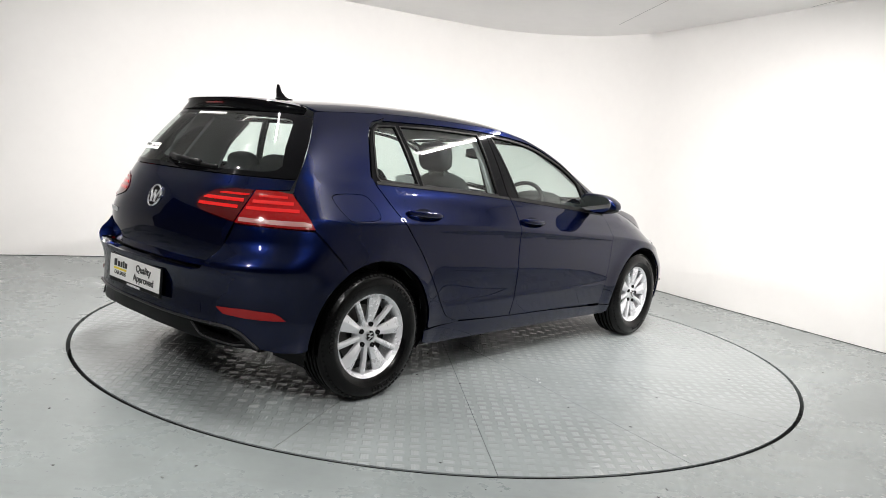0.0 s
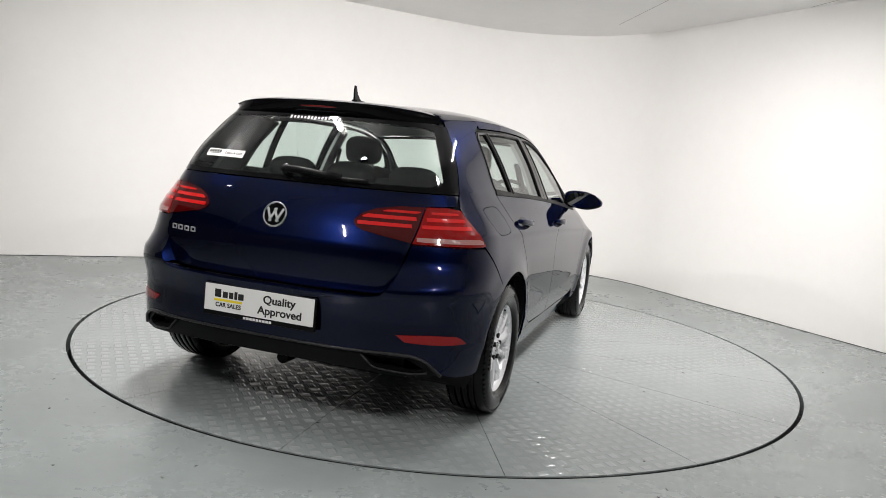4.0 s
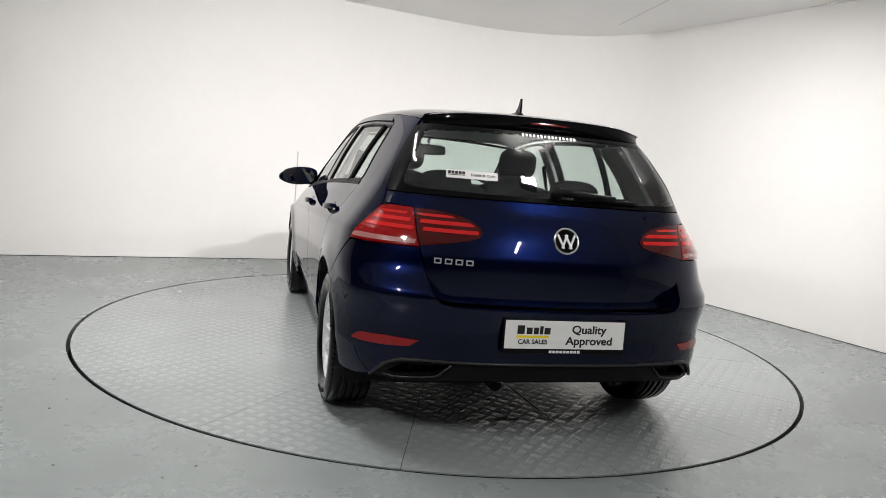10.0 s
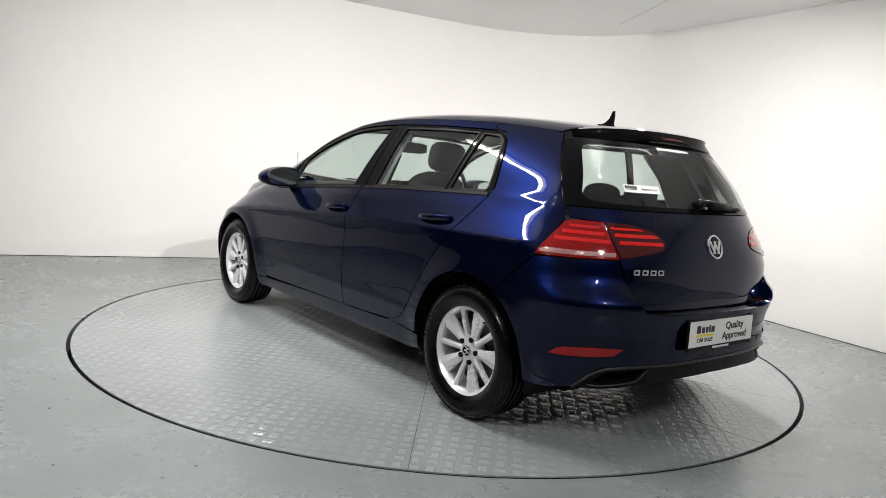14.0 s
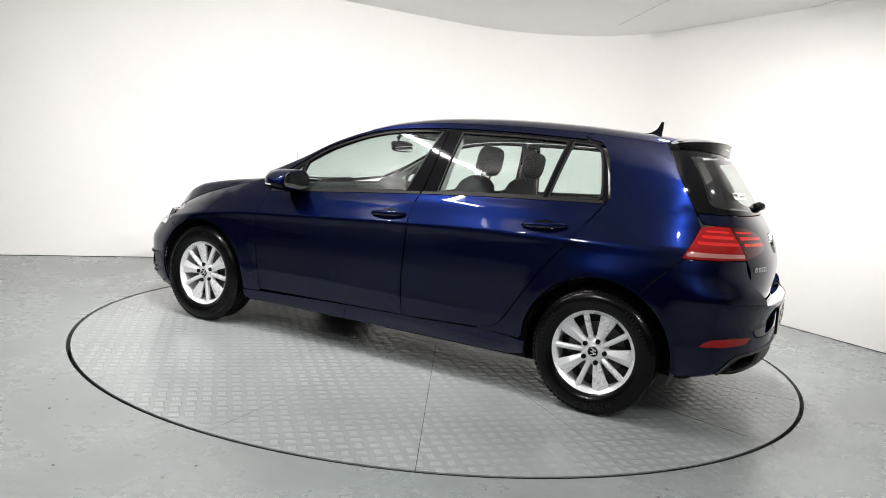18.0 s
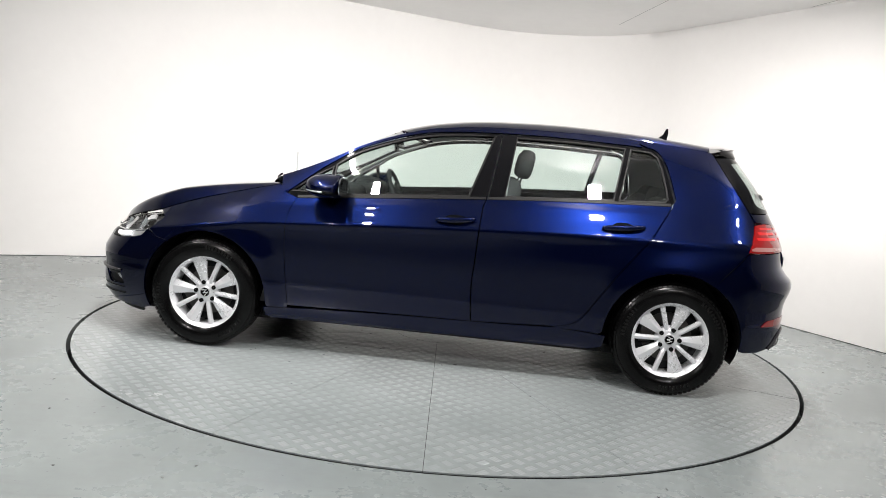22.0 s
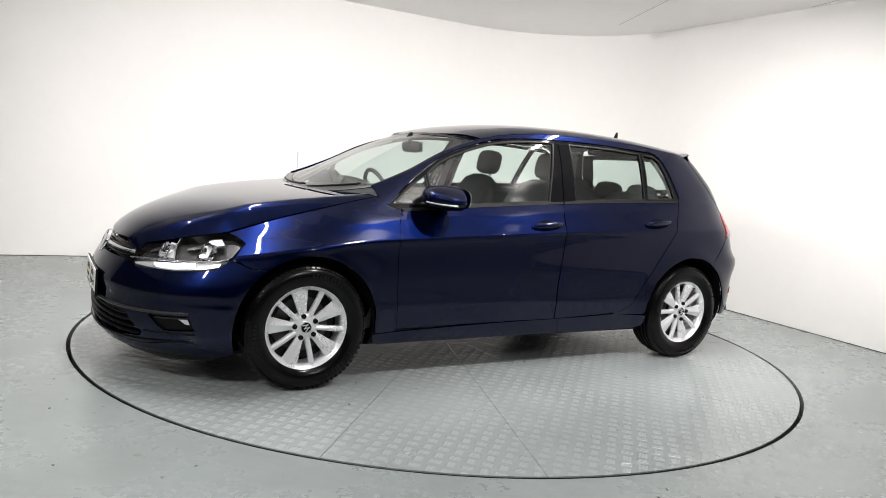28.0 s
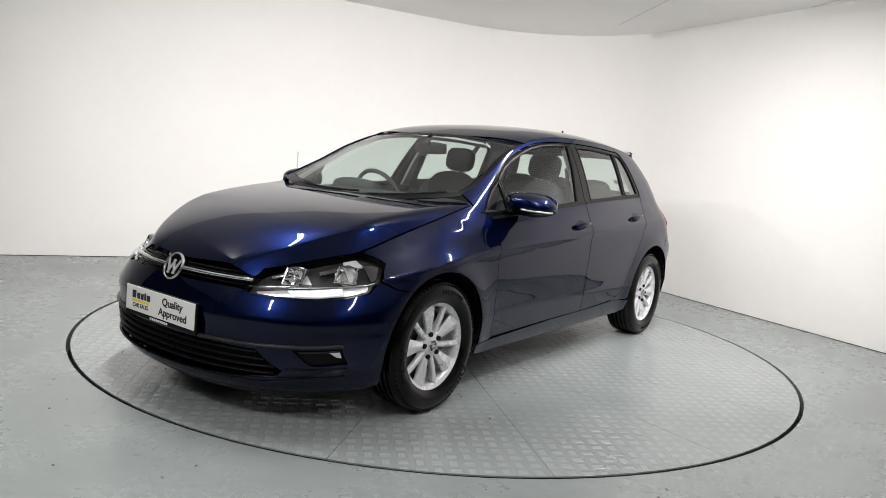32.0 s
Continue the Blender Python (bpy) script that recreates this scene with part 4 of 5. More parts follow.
# no lamp here: the lens material's faint glow imitates returned light
both("reflector", refl, rear_bump, M_REDLENS, rear_bumper, "red rear reflector", step=0.02, ratio=0.75, depth=0.006, lift=0.004)

panel("tow_cover", [rby(y, z) for y, z in ((-0.445, 0.425), (-0.500, 0.425), (-0.500, 0.470), (-0.445, 0.470))], rear_bump, M_PAINT, rear_bumper, "square cover of the towing eye", step=0.02, ratio=0.75, lift=0.0016, depth=0.004)

# front bumper, lower grille, fog recesses
nose_half = [(0.0, 0.580), fy(0.2, 0.582), fy(0.40, 0.582), fy(0.45, 0.570), fy(0.54, 0.562), fx(1.915, 0.563), fx(1.80, 0.577), fx(1.72, 0.592), fx(1.672, 0.640), fx(1.60, 0.606)]
nose_half += [fx(x, z) for x, z in arc(XF_AXLE, ARCH_F1, 52, -20, 14)]
nose_half += [fx(1.70, 0.165), fx(1.80, 0.168), fy(0.74, 0.172), fy(0.6, 0.170), fy(0.3, 0.168), (0.0, 0.168)]
nose_line = nose_half + flip(nose_half)[1:-1]
intake = [(0.0, 0.352), fy(0.3, 0.355), fy(0.522, 0.350), fy(0.572, 0.305), fy(0.618, 0.268), fy(0.60, 0.246), fy(0.45, 0.228), fy(0.3, 0.222), (0.0, 0.218)]
intake = intake + flip(intake)[1:-1]
fog = [fy(*q) for q in ((0.648, 0.359), (0.778, 0.369), (0.784, 0.340), (0.789, 0.302), (0.745, 0.295), (0.706, 0.293), (0.690, 0.308))]
front_bumper = panel("front_bumper", nose_line, nose, M_PAINT, car, "blue front bumper", step=0.034, ratio=0.85, holes=[intake, fog, flip(fog)])
chin = [(0.0, 0.164), fy(0.3, 0.164), fy(0.6, 0.166), fy(0.74, 0.168), fx(1.80, 0.164), fx(1.70, 0.160), fx(1.72, 0.13), fy(0.6, 0.125), fy(0.3, 0.122), (0.0, 0.122)]
panel("chin_spoiler", chin + flip(chin)[1:-1], nose, M_BLACK, car, "black lower lip", step=0.05, ratio=0.85, lift=-0.006)

# dark inner shell, floor pan and wheel housings
both("inner_shell", [(1.0, 0.27), (-0.94, 0.27), (-1.02, 0.52), (-1.3, 0.75), (-1.60, 0.62), (-1.72, 0.8), (-1.66, 0.98)] + belt_line(-1.6, 0.84, -0.03, 20) + [(0.92, 0.78), (0.92, 0.5)], side, M_DASH, car, "dark door lining", step=0.09, depth=0.0, lift=-0.055)
for k in (1, -1):
    for ax, r in ((XF_AXLE, 0.357), (XR_AXLE, 0.370)):
        bm = bmesh.new()
        pts = [(ax + r * math.cos(radians(a)), HUB_Z + r * math.sin(radians(a))) for a in range(-18, 199, 9)]
        o = [bm.verts.new((x, k * (float(flank_y(x, z, False)) - 0.012), z)) for x, z in pts]
        i = [bm.verts.new((x, k * 0.56, z)) for x, z in pts]
        for j in range(len(pts) - 1):
            bm.faces.new((o[j], o[j + 1], i[j + 1], i[j]))
        bm.faces.new(i)
        part("wheel_housing", bm, M_BLACK, car, smooth=False)
bm = bmesh.new()
box(bm, 2.1, 1.45, 0.05, pose(-0.05, 0, 0.20), 0.01)
box(bm, 3.6, 1.06, 0.06, pose(0.05, 0, 0.235), 0.01)
box(bm, 0.5, 1.06, 0.22, pose(-1.72, 0, 0.41), 0.03)
box(bm, 0.75, 1.06, 0.34, pose(1.62, 0, 0.36), 0.03)
tube(bm, 0.03, 0.03, 2.6, pose(-0.4, 0.12, 0.18, 0, 90, 0), 12)
tube(bm, 0.085, 0.085, 0.5, pose(-1.72, 0.35, 0.29, 90, 0, 0), 16)
part("underbody", bm, M_BLACK, car)
bm = bmesh.new()
prism(bm, [(0.95, -0.70), (1.72, -0.72), (2.0, -0.55), (2.12, 0.0), (2.0, 0.55), (1.72, 0.72), (0.95, 0.70)], 0.165, 0.18)
part("undertray", bm, M_BLACK, car, "black tray under the engine")
for nm, size, at in (("firewall", (0.03, 1.25, 0.62), (1.02, 0, 0.60)), ("engine_cover", (0.62, 1.0, 0.04), (1.33, 0, 0.58)), ("radiator", (0.04, 0.80, 0.34), (1.96, 0, 0.40)), ("rear_crossmember", (0.04, 1.20, 0.34), (-1.93, 0, 0.46))):
    bm = bmesh.new()
    box(bm, *size, pose(*at), 0.006)
    part(nm, bm, M_BLACK, car)

# ledge along the top of the rear bumper
bm = bmesh.new()
ys = np.linspace(-0.54, 0.54, 33)
row = []
for y in ys:
    zz = 0.612 + (0.016 * max(0, abs(y) - 0.47) / 0.07)
    a, b = end_x(y, zz, -1, False), end_x(y, zz + 0.03, -1, True)
    row.append((bm.verts.new((a + 0.001, y, zz)), bm.verts.new((a + 0.012, y, zz + 0.004)), bm.verts.new((b + 0.03, y, zz - 0.004))))
for p, q in zip(row, row[1:]):
    bm.faces.new((p[0], q[0], q[1], p[1]))
    bm.faces.new((p[1], q[1], q[2], p[2]))
part("bumper_ledge", bm, M_PAINT, rear_bumper, smooth=True)

# cheeks between the sides of the tailgate and the bumper
cheek_y = curve([(0.630, 0.518), (0.662, 0.541), (0.715, 0.562), (0.774, 0.578), (0.832, 0.593)])
for k in (1, -1):
    bm = bmesh.new()
    row = []
    for z in np.linspace(0.632, 0.830, 14):
        y = float(cheek_y(z))
        row.append((bm.verts.new((end_x(y + 0.004, z, -1, False) + 0.001, k * (y + 0.004), z)), bm.verts.new((end_x(y, z, -1, True) + 0.03, k * (y - 0.004), z))))
    for p, q in zip(row, row[1:]):
        bm.faces.new((p[0], q[0], q[1], p[1]))
    part("bumper_cheek", bm, M_PAINT, rear_bumper, smooth=True)


def skin_bar(bm, surf, ab, r, lift, rz=None, seg=8):
    p, n = normals(surf, np.array(ab))
    sweep(bm, [Vector(q) for q in p + n * lift], r, rz, seg)


# grille between bonnet and bumper, with its bright bar
grille = panel("grille", (lambda h: h + flip(h)[1:-1])([(0.0, 0.588), fy(0.2, 0.590), fy(0.405, 0.590), fy(0.428, 0.648), fy(0.25, 0.652), (0.0, 0.655)]), nose, M_BLACK, car, "black slatted radiator grille", step=0.04, ratio=0.85, lift=-0.045, depth=0.0)
for z in (0.603, 0.634, 0.647):
    bm = bmesh.new()
    skin_bar(bm, nose, [fy(y, z) for y in np.linspace(-0.405, 0.405, 30)], 0.011, -0.014, 0.0045)
    part("slat", bm, M_GLOSSBLACK, grille, smooth=True)
bm = bmesh.new()
skin_bar(bm, nose, [fy(y, 0.618) for y in np.linspace(-0.428, 0.428, 34)], 0.011, -0.003, 0.0090)
part("bright_bar", bm, M_CHROME, grille, "chrome grille bar", smooth=True)

# lower intake: mesh backing, slats, the dark strip above it
panel("intake_back", intake, nose, M_BLACK, front_bumper, step=0.06, ratio=0.85, lift=-0.06, depth=0.0)
for z, w in ((0.246, 0.585), (0.277, 0.595), (0.308, 0.555), (0.337, 0.525)):
    bm = bmesh.new()
    skin_bar(bm, nose, [fy(y, z) for y in np.linspace(-w, w, 34)], 0.018, -0.020, 0.006)
    part("slat", bm, M_BLACK, front_bumper, smooth=True)
for k in (1, -1):
    fog_k = [(a * k, b) for a, b in fog]
    panel("fog_recess", fog_k, nose, M_BLACK, front_bumper, "black blanking panel", step=0.03, ratio=0.85, lift=-0.016, depth=0.0)
    lip_k = [(a * k, b) for a, b in [fy(0.668, 0.350), fy(0.776, 0.359), fy(0.778, 0.353), fy(0.672, 0.344)]]
    panel("fog_trim", lip_k, nose, M_TRIM, front_bumper, step=0.02, ratio=0.85, lift=-0.008, depth=0.008)
    lens_k = [(a * k, b) for a, b in [fy(0.752, 0.350), fy(0.776, 0.352), fy(0.779, 0.326), fy(0.768, 0.330)]]
    panel("fog_lamp", lens_k, nose, M_CHROME, front_bumper, "small bright fog lamp", step=0.008, ratio=0.85, lift=-0.010, depth=0.004)
    bm = bmesh.new()
    skin_bar(bm, nose, [(a * k, b) for a, b in [fy(y, 0.2785 + 0.004 * (y - 0.63) / 0.15) for y in np.linspace(0.63, 0.785, 10)]], 0.005, 0.0, 0.004)
    part("bumper_groove", bm, M_BLACK, front_bumper, smooth=True)
bm = bmesh.new()
skin_bar(bm, nose, [fy(y, 0.366 + 0.016 * (abs(y) / 0.79) ** 4) for y in np.linspace(-0.782, 0.782, 60)], 0.010, 0.002, 0.008)
part("intake_strip", bm, M_TRIM, front_bumper, "satin dark strip above the intake", smooth=True)
bm = bmesh.new()
skin_bar(bm, nose, [fy(y, 0.212 + 0.034 * (abs(y) / 0.775) ** 2) for y in np.linspace(-0.775, 0.775, 56)], 0.006, 0.001, 0.0045)
part("intake_strip", bm, M_BLACK, front_bumper, smooth=True)

# headlamps
lamp_line = [fy(0.418, 0.590), fy(0.432, 0.640)] + [fx(x, float(GAP_Z(x)) - 0.004) for x in (1.985, 1.95, 1.90, 1.84, 1.78, 1.72, 1.68)] + [fx(*p) for p in ((1.655, 0.743), (1.628, 0.735), (1.606, 0.720), (1.597, 0.711), (1.625, 0.687), (1.662, 0.650), (1.712, 0.602), (1.80, 0.584), (1.915, 0.570))] + [fy(0.538, 0.568), fy(0.46, 0.576)]
lamps = both("headlamp", lamp_line, nose, M_LAMPBLACK, car, "clear headlamp with a lit white strip", step=0.03, ratio=0.85, lift=-0.045, depth=-0.04)
both("lens_cover", lamp_line, nose, M_LENSGLASS, lamps, step=0.035, ratio=0.85, lift=0.0, depth=0.0)
band_in = [fx(*p) for p in ((2.050, 0.588), (1.985, 0.603), (1.90, 0.612), (1.80, 0.624), (1.705, 0.638), (1.725, 0.606), (1.80, 0.590), (1.91, 0.576))] + [fy(0.54, 0.574), fy(0.47, 0.580)]
both("reflector_strip", band_in, nose, M_SILVERPAINT, lamps, "clear lower band of the lamp", step=0.02, ratio=0.85, lift=-0.022, depth=0.006)
drl = [fx(*p) for p in ((1.975, 0.600), (1.90, 0.609), (1.815, 0.620), (1.822, 0.592), (1.90, 0.581), (1.972, 0.578))]
both("light_strip", drl, nose, M_DRL, lamps, "lit white daytime strip", step=0.02, ratio=0.85, lift=-0.012, depth=0.008)
for line, m, deep in ((((1.892, 0.687), (1.873, 0.685), (1.896, 0.627), (1.921, 0.626)), M_SILVERPAINT, -0.012),
                      (((1.739, 0.714), (1.690, 0.725), (1.682, 0.702), (1.732, 0.690), (1.752, 0.643), (1.774, 0.644)), M_SILVERPAINT, -0.012),
                      (((1.672, 0.712), (1.640, 0.716), (1.620, 0.707), (1.665, 0.664), (1.690, 0.655)), M_LAMPGREY, -0.026),
                      (((1.975, 0.652), (1.912, 0.678), (1.921, 0.662), (1.985, 0.640)), M_LAMPGREY, -0.024),
                      (((1.836, 0.679), (1.760, 0.704), (1.770, 0.688), (1.843, 0.667)), M_LAMPGREY, -0.024)):
    both("reflector_blade", [fx(*p) for p in line], nose, m, lamps, "bright reflector blade", step=0.02, ratio=0.85, lift=deep, depth=0.012)
for k in (0, 1):
    s = -1 if k else 1
    bm = bmesh.new()
    skin_bar(bm, nose, [(a * s, b) for a, b in [fy(0.425, 0.596), fy(0.50, 0.604), fy(0.60, 0.612), fx(1.84, 0.619), fx(1.72, 0.628), fx(1.68, 0.640)]], 0.004, -0.010, 0.005)
    part("bright_trim", bm, M_CHROME, lamps[k], smooth=True)
    both_pts = [fy(0.55, 0.650), fx(1.765, 0.668)]
    for n_, (a, b) in enumerate(both_pts):
        p, n = normals(nose, np.array([(a * s, b)]))
        q = Vector(p[0]) - Vector(n[0]) * 0.012
        aim = Vector(n[0]).lerp(Vector((1, 0, 0.05)), 0.55).normalized()
        m = Matrix.Translation(q) @ aim.to_track_quat("Z", "Y").to_matrix().to_4x4() @ Matrix.Diagonal((0.95, 0.80, 0.8, 1))
        bm = bmesh.new()
        lathe(bm, [(0.003, -0.034), (0.020, -0.031), (0.038, -0.020), (0.050, -0.004), (0.058, -0.002)], 12, m)
        lathe(bm, [(0.058, -0.03), (0.060, 0.001), (0.068, 0.003), (0.070, -0.006), (0.070, -0.03)], 4, m @ pose(0, 0, 0, 0, 0, 45) @ Matrix.Diagonal((1.05, 0.92, 1, 1)))
        bowl = part("reflector_bowl", bm, M_CHROME, lamps[k], "faceted chrome reflector")
        bm = bmesh.new()
        lathe(bm, [(0.0005, -0.006), (0.009, -0.010), (0.011, -0.028), (0.008, -0.045)], 14, m)
        part("bulb_cap", bm, M_CHROME, lamps[k], smooth=True)


# round badges, drawn as plain shapes
def badge(name, at, turn, r, parent, label):
    m = Matrix.Translation(at) @ turn
    bm = bmesh.new()
    lathe(bm, [(r * 0.84, -0.004), (r * 0.84, 0.003), (r * 0.88, 0.006), (r * 0.96, 0.006), (r, 0.002), (r, -0.008)], 40, m)
    ob = part(name, bm, M_CHROME, parent, label, smooth=True)
    bm = bmesh.new()
    tube(bm, r * 0.86, r * 0.86, 0.006, m @ pose(0, 0, -0.002), 40)
    part("badge_disc", bm, M_GLOSSBLACK, parent)
    bm = bmesh.new()
    for x, lean in ((-0.44, 24), (-0.15, -24), (0.15, 24), (0.44, -24)):
        box(bm, r * 0.17, r * 1.12, 0.006, m @ pose(x * r, -r * 0.05, 0.003, 0, 0, lean), 0.0015)
    part("badge_bars", bm, M_SILVERPAINT, parent)
    return ob


def facing(n, up=(0, 0, 1)):
    """Turn that lays local z along n, with local y up."""
    z = Vector(n).normalized()
    x = Vector(up).cross(z).normalized()
    y = z.cross(x)
    return Matrix((x, y, z)).transposed().to_4x4()


badge("rear_badge", (-2.026, 0, 0.894), facing((-1, 0, 0.35)), 0.057, tailgate, "round chrome badge")
badge("front_badge", (2.128, 0, 0.616), facing((1, 0, 0.42)), 0.064, car, "round chrome badge")

# wordmark on the tailgate as four plain chrome blocks
bm = bmesh.new()
for i, y in enumerate((0.528, 0.487, 0.446, 0.405)):
    x = end_x(y, 0.786, -1)
    for dx, dz, w, h in ((0, 0.0085, 0.030, 0.0055), (0, -0.0085, 0.030, 0.0055), (-0.012, 0, 0.006, 0.022), (0.012, 0, 0.006, 0.022)):
        box(bm, w, h, 0.004, Matrix.Translation((x - 0.002, y, 0.786)) @ facing((-1, 0.25, 0.0)) @ pose(dx, dz, 0), 0.001)
part("model_mark", bm, M_SILVERPAINT, tailgate, "small bright wordmark blocks")


def letters(name, text, size, mat, parent, m, depth=0.0006):
    cu = bpy.data.curves.new(name, "FONT")
    cu.body, cu.size, cu.extrude, cu.align_x, cu.align_y = text, size, depth, "CENTER", "CENTER"
    cu.offset = 0.022 * size
    tmp = new(name, cu)
    dg = bpy.context.evaluated_depsgraph_get()
    dg.update()
    me = bpy.data.meshes.new_from_object(tmp.evaluated_get(dg))
    bpy.data.objects.remove(tmp)
    bpy.data.curves.remove(cu)
    me.transform(m)
    me.materials.clear()
    me.materials.append(mat)
    ob = new(name, me)
    ob.parent = parent
    return ob


def number_plate(at, turn, parent):
    m = Matrix.Translation(at) @ turn
    bm = bmesh.new()
    box(bm, 0.538, 0.138, 0.012, m @ pose(0, -0.007, 0), 0.004)
    holder = part("plate_holder", bm, M_BLACK, parent, "black plate holder")
    bm = bmesh.new()
    box(bm, 0.524, 0.114, 0.004, m @ pose(0, 0.002, 0.007), 0.0015)
    part("plate", bm, M_PLATE, holder, "white dealer plate with black lettering")
    bm = bmesh.new()
    # brand name as plain bars
    for x, w, h in ((-0.196, 0.030, 0.034), (-0.160, 0.024, 0.026), (-0.131, 0.020, 0.026), (-0.108, 0.014, 0.032), (-0.083, 0.026, 0.026)):
        box(bm, w, h, 0.001, m @ pose(x, 0.018 + (h - 0.026) / 2, 0.0095))
    part("brand_bars", bm, M_INK, holder)
    bm = bmesh.new()
    box(bm, 0.138, 0.010, 0.001, m @ pose(-0.145, -0.006, 0.0095))
    part("underline", bm, M_YELLOW, holder, "yellow underline")
    letters("small_lettering", "CAR SALES", 0.026, M_INK, holder, m @ pose(-0.143, -0.027, 0.0095))
    letters("lettering", "Quality", 0.046, M_INK, holder, m @ pose(0.100, 0.024, 0.0095) @ Matrix.Diagonal((1.12, 1, 1, 1)))
    letters("lettering", "Approved", 0.046, M_INK, holder, m @ pose(0.105, -0.022, 0.0095) @ Matrix.Diagonal((1.12, 1, 1, 1)))
    bm = bmesh.new()
    for i in range(9):
        box(bm, 0.012, 0.010, 0.001, m @ pose(-0.062 + 0.0155 * i, -0.067, 0.0065))
    part("holder_print", bm, M_WHITEPRINT, holder)
    return holder


number_plate((-2.108, 0, 0.522), facing((-1, 0, 0.03)), car)
number_plate((2.184, 0, 0.440), facing((1, 0, 0.02)), car)

# spoiler above the rear window, high brake lamp
bm = bmesh.new()
bm2 = bmesh.new()
cols, cols2 = [], []
for i in range(41):
    v = -1 + i / 20
    y = v * 0.530
    e = abs(v) ** 3
    zr = float(roof(-1.545 + 0.02 * v * v, y)[2])
    xt = -1.742 + 0.175 * abs(v) ** 3
    zt = 1.398 - 0.012 * v * v - 0.016 * abs(v) ** 6
    prof = [(-1.545 + 0.035 * abs(v) ** 2, zr - 0.001), (-1.63 + 0.05 * abs(v) ** 2, 0.5 * (zr + zt) + 0.008), (xt + 0.012, zt + 0.004), (xt, zt - 0.002)]
    cols.append([bm.verts.new((x, y, z)) for x, z in prof])
    xg = end_x(min(abs(y), 0.55), 1.335, -1)
    low = [(xt, zt - 0.003), (xt + 0.004, zt - 0.014), (xg - 0.006, 1.340 - 0.008 * e), (xg + 0.03, 1.335)]
    cols2.append([bm2.verts.new((x, y, z)) for x, z in low])
for b, cs in ((bm, cols), (bm2, cols2)):
    for p, q in zip(cs, cs[1:]):
        for k in range(len(p) - 1):
            b.faces.new((p[k], p[k + 1], q[k + 1], q[k]))
spoiler = part("roof_spoiler", bm, M_PAINT, car, "blue roof spoiler", smooth=True)
part("spoiler_underside", bm2, M_GLOSSBLACK, spoiler, "gloss black underside", smooth=True)
bm = bmesh.new()
sweep(bm, [(-1.732 + 0.10 * (y / 0.565) ** 2, y, 1.371) for y in np.linspace(-0.155, 0.155, 12)], 0.006, 0.007, 8)
part("high_brake_lamp", bm, M_DARKRED, spoiler, "dark red high brake lamp", smooth=True)
# dealer transfer on the black glass edge: plain white bars
bm = bmesh.new()
for i in range(15):
    y = 0.122 - 0.0175 * i
    zz = 1.316
    p, n = normals(rear_gate, np.array([ry(y, zz)]))
    box(bm, 0.009, 0.013 if i % 5 else 0.018, 0.001, Matrix.Translation(Vector(p[0] + n[0] * 0.0035)) @ facing(n[0]))
part("dealer_transfer", bm, M_WHITEPRINT, tailgate, "white print on the rear glass")
p, n = normals(rear_gate, np.array([ry(0.375, 1.126)]))
ms = Matrix.Translation(Vector(p[0] + n[0] * 0.003)) @ facing(n[0])
bm = bmesh.new()
box(bm, 0.215, 0.038, 0.001, ms)
sticker = part("window_sticker", bm, M_PLATE, car, "white dealer sticker on the rear window")
letters("lettering", "Dublin & Cork", 0.017, M_INK, sticker, ms @ pose(0.046, 0.0, 0.001), 0.0002)
bm = bmesh.new()
for i in range(5):
    box(bm, 0.012, 0.014, 0.0006, ms @ pose(-0.095 + 0.015 * i, 0.007, 0.001))
box(bm, 0.07, 0.003, 0.0006, ms @ pose(-0.065, -0.004, 0.001))
part("brand_bars", bm, M_INK, sticker)

# rear wiper
bm = bmesh.new()
p, n = normals(rear_gate, np.array([ry(y, z) if y else (0.0, z) for y, z in ((0.015, 1.070), (-0.08, 1.064), (-0.16, 1.060), (-0.245, 1.060))]))
sweep(bm, [Vector(q) for q in p + n * np.array([[0.03], [0.034], [0.028], [0.022]])], 0.012, 0.016, 8)
tube(bm, 0.026, 0.020, 0.04, Matrix.Translation(Vector(p[0] + n[0] * 0.018)) @ facing(n[0]), 16)
wiper = part("rear_wiper", bm, M_BLACK, car, "black rear wiper arm", smooth=True)
bm = bmesh.new()
p, n = normals(rear_gate, np.array([ry(y, 1.056 + 0.008 * (y + 0.36)) for y in np.linspace(-0.06, -0.365, 12)]))
sweep(bm, [Vector(q) for q in p + n * 0.012], 0.006, 0.010, 6)
part("blade", bm, M_RUBBER, wiper, smooth=True)

# front wipers
for y0, y1 in ((-0.42, 0.10), (0.18, 0.62)):
    bm = bmesh.new()
    pts = []
    for i in range(9):
        y = y0 + (y1 - y0) * i / 8
        pts.append(Vector(screen(0.030 + 0.022 * i / 8, y / 0.70)) + Vector((0.008, 0, 0.009)))
    sweep(bm, pts, 0.006, 0.006, 8)
    part("front_wiper", bm, M_BLACK, car, "black windscreen wiper", smooth=True)

# roof aerial
bm = bmesh.new()
zr = float(roof(-1.33, 0.0)[2])
box(bm, 0.095, 0.032, 0.014, pose(-1.325, 0, zr + 0.004), 0.005)
fin = [(-1.285, 0.006), (-1.318, 0.018), (-1.345, 0.040), (-1.362, 0.078), (-1.374, 0.079), (-1.376, 0.045), (-1.371, 0.006)]
for y0, y1 in ((-0.006, 0.006),):
    lo_ = [bm.verts.new((x, y0 * (1 - 6 * z), zr + z)) for x, z in fin]
    hi_ = [bm.verts.new((x, y1 * (1 - 6 * z), zr + z)) for x, z in fin]
    bm.faces.new(lo_)
    bm.faces.new(hi_[::-1])
    for i in range(len(fin)):
        j = (i + 1) % len(fin)
        bm.faces.new((lo_[j], lo_[i], hi_[i], hi_[j]))
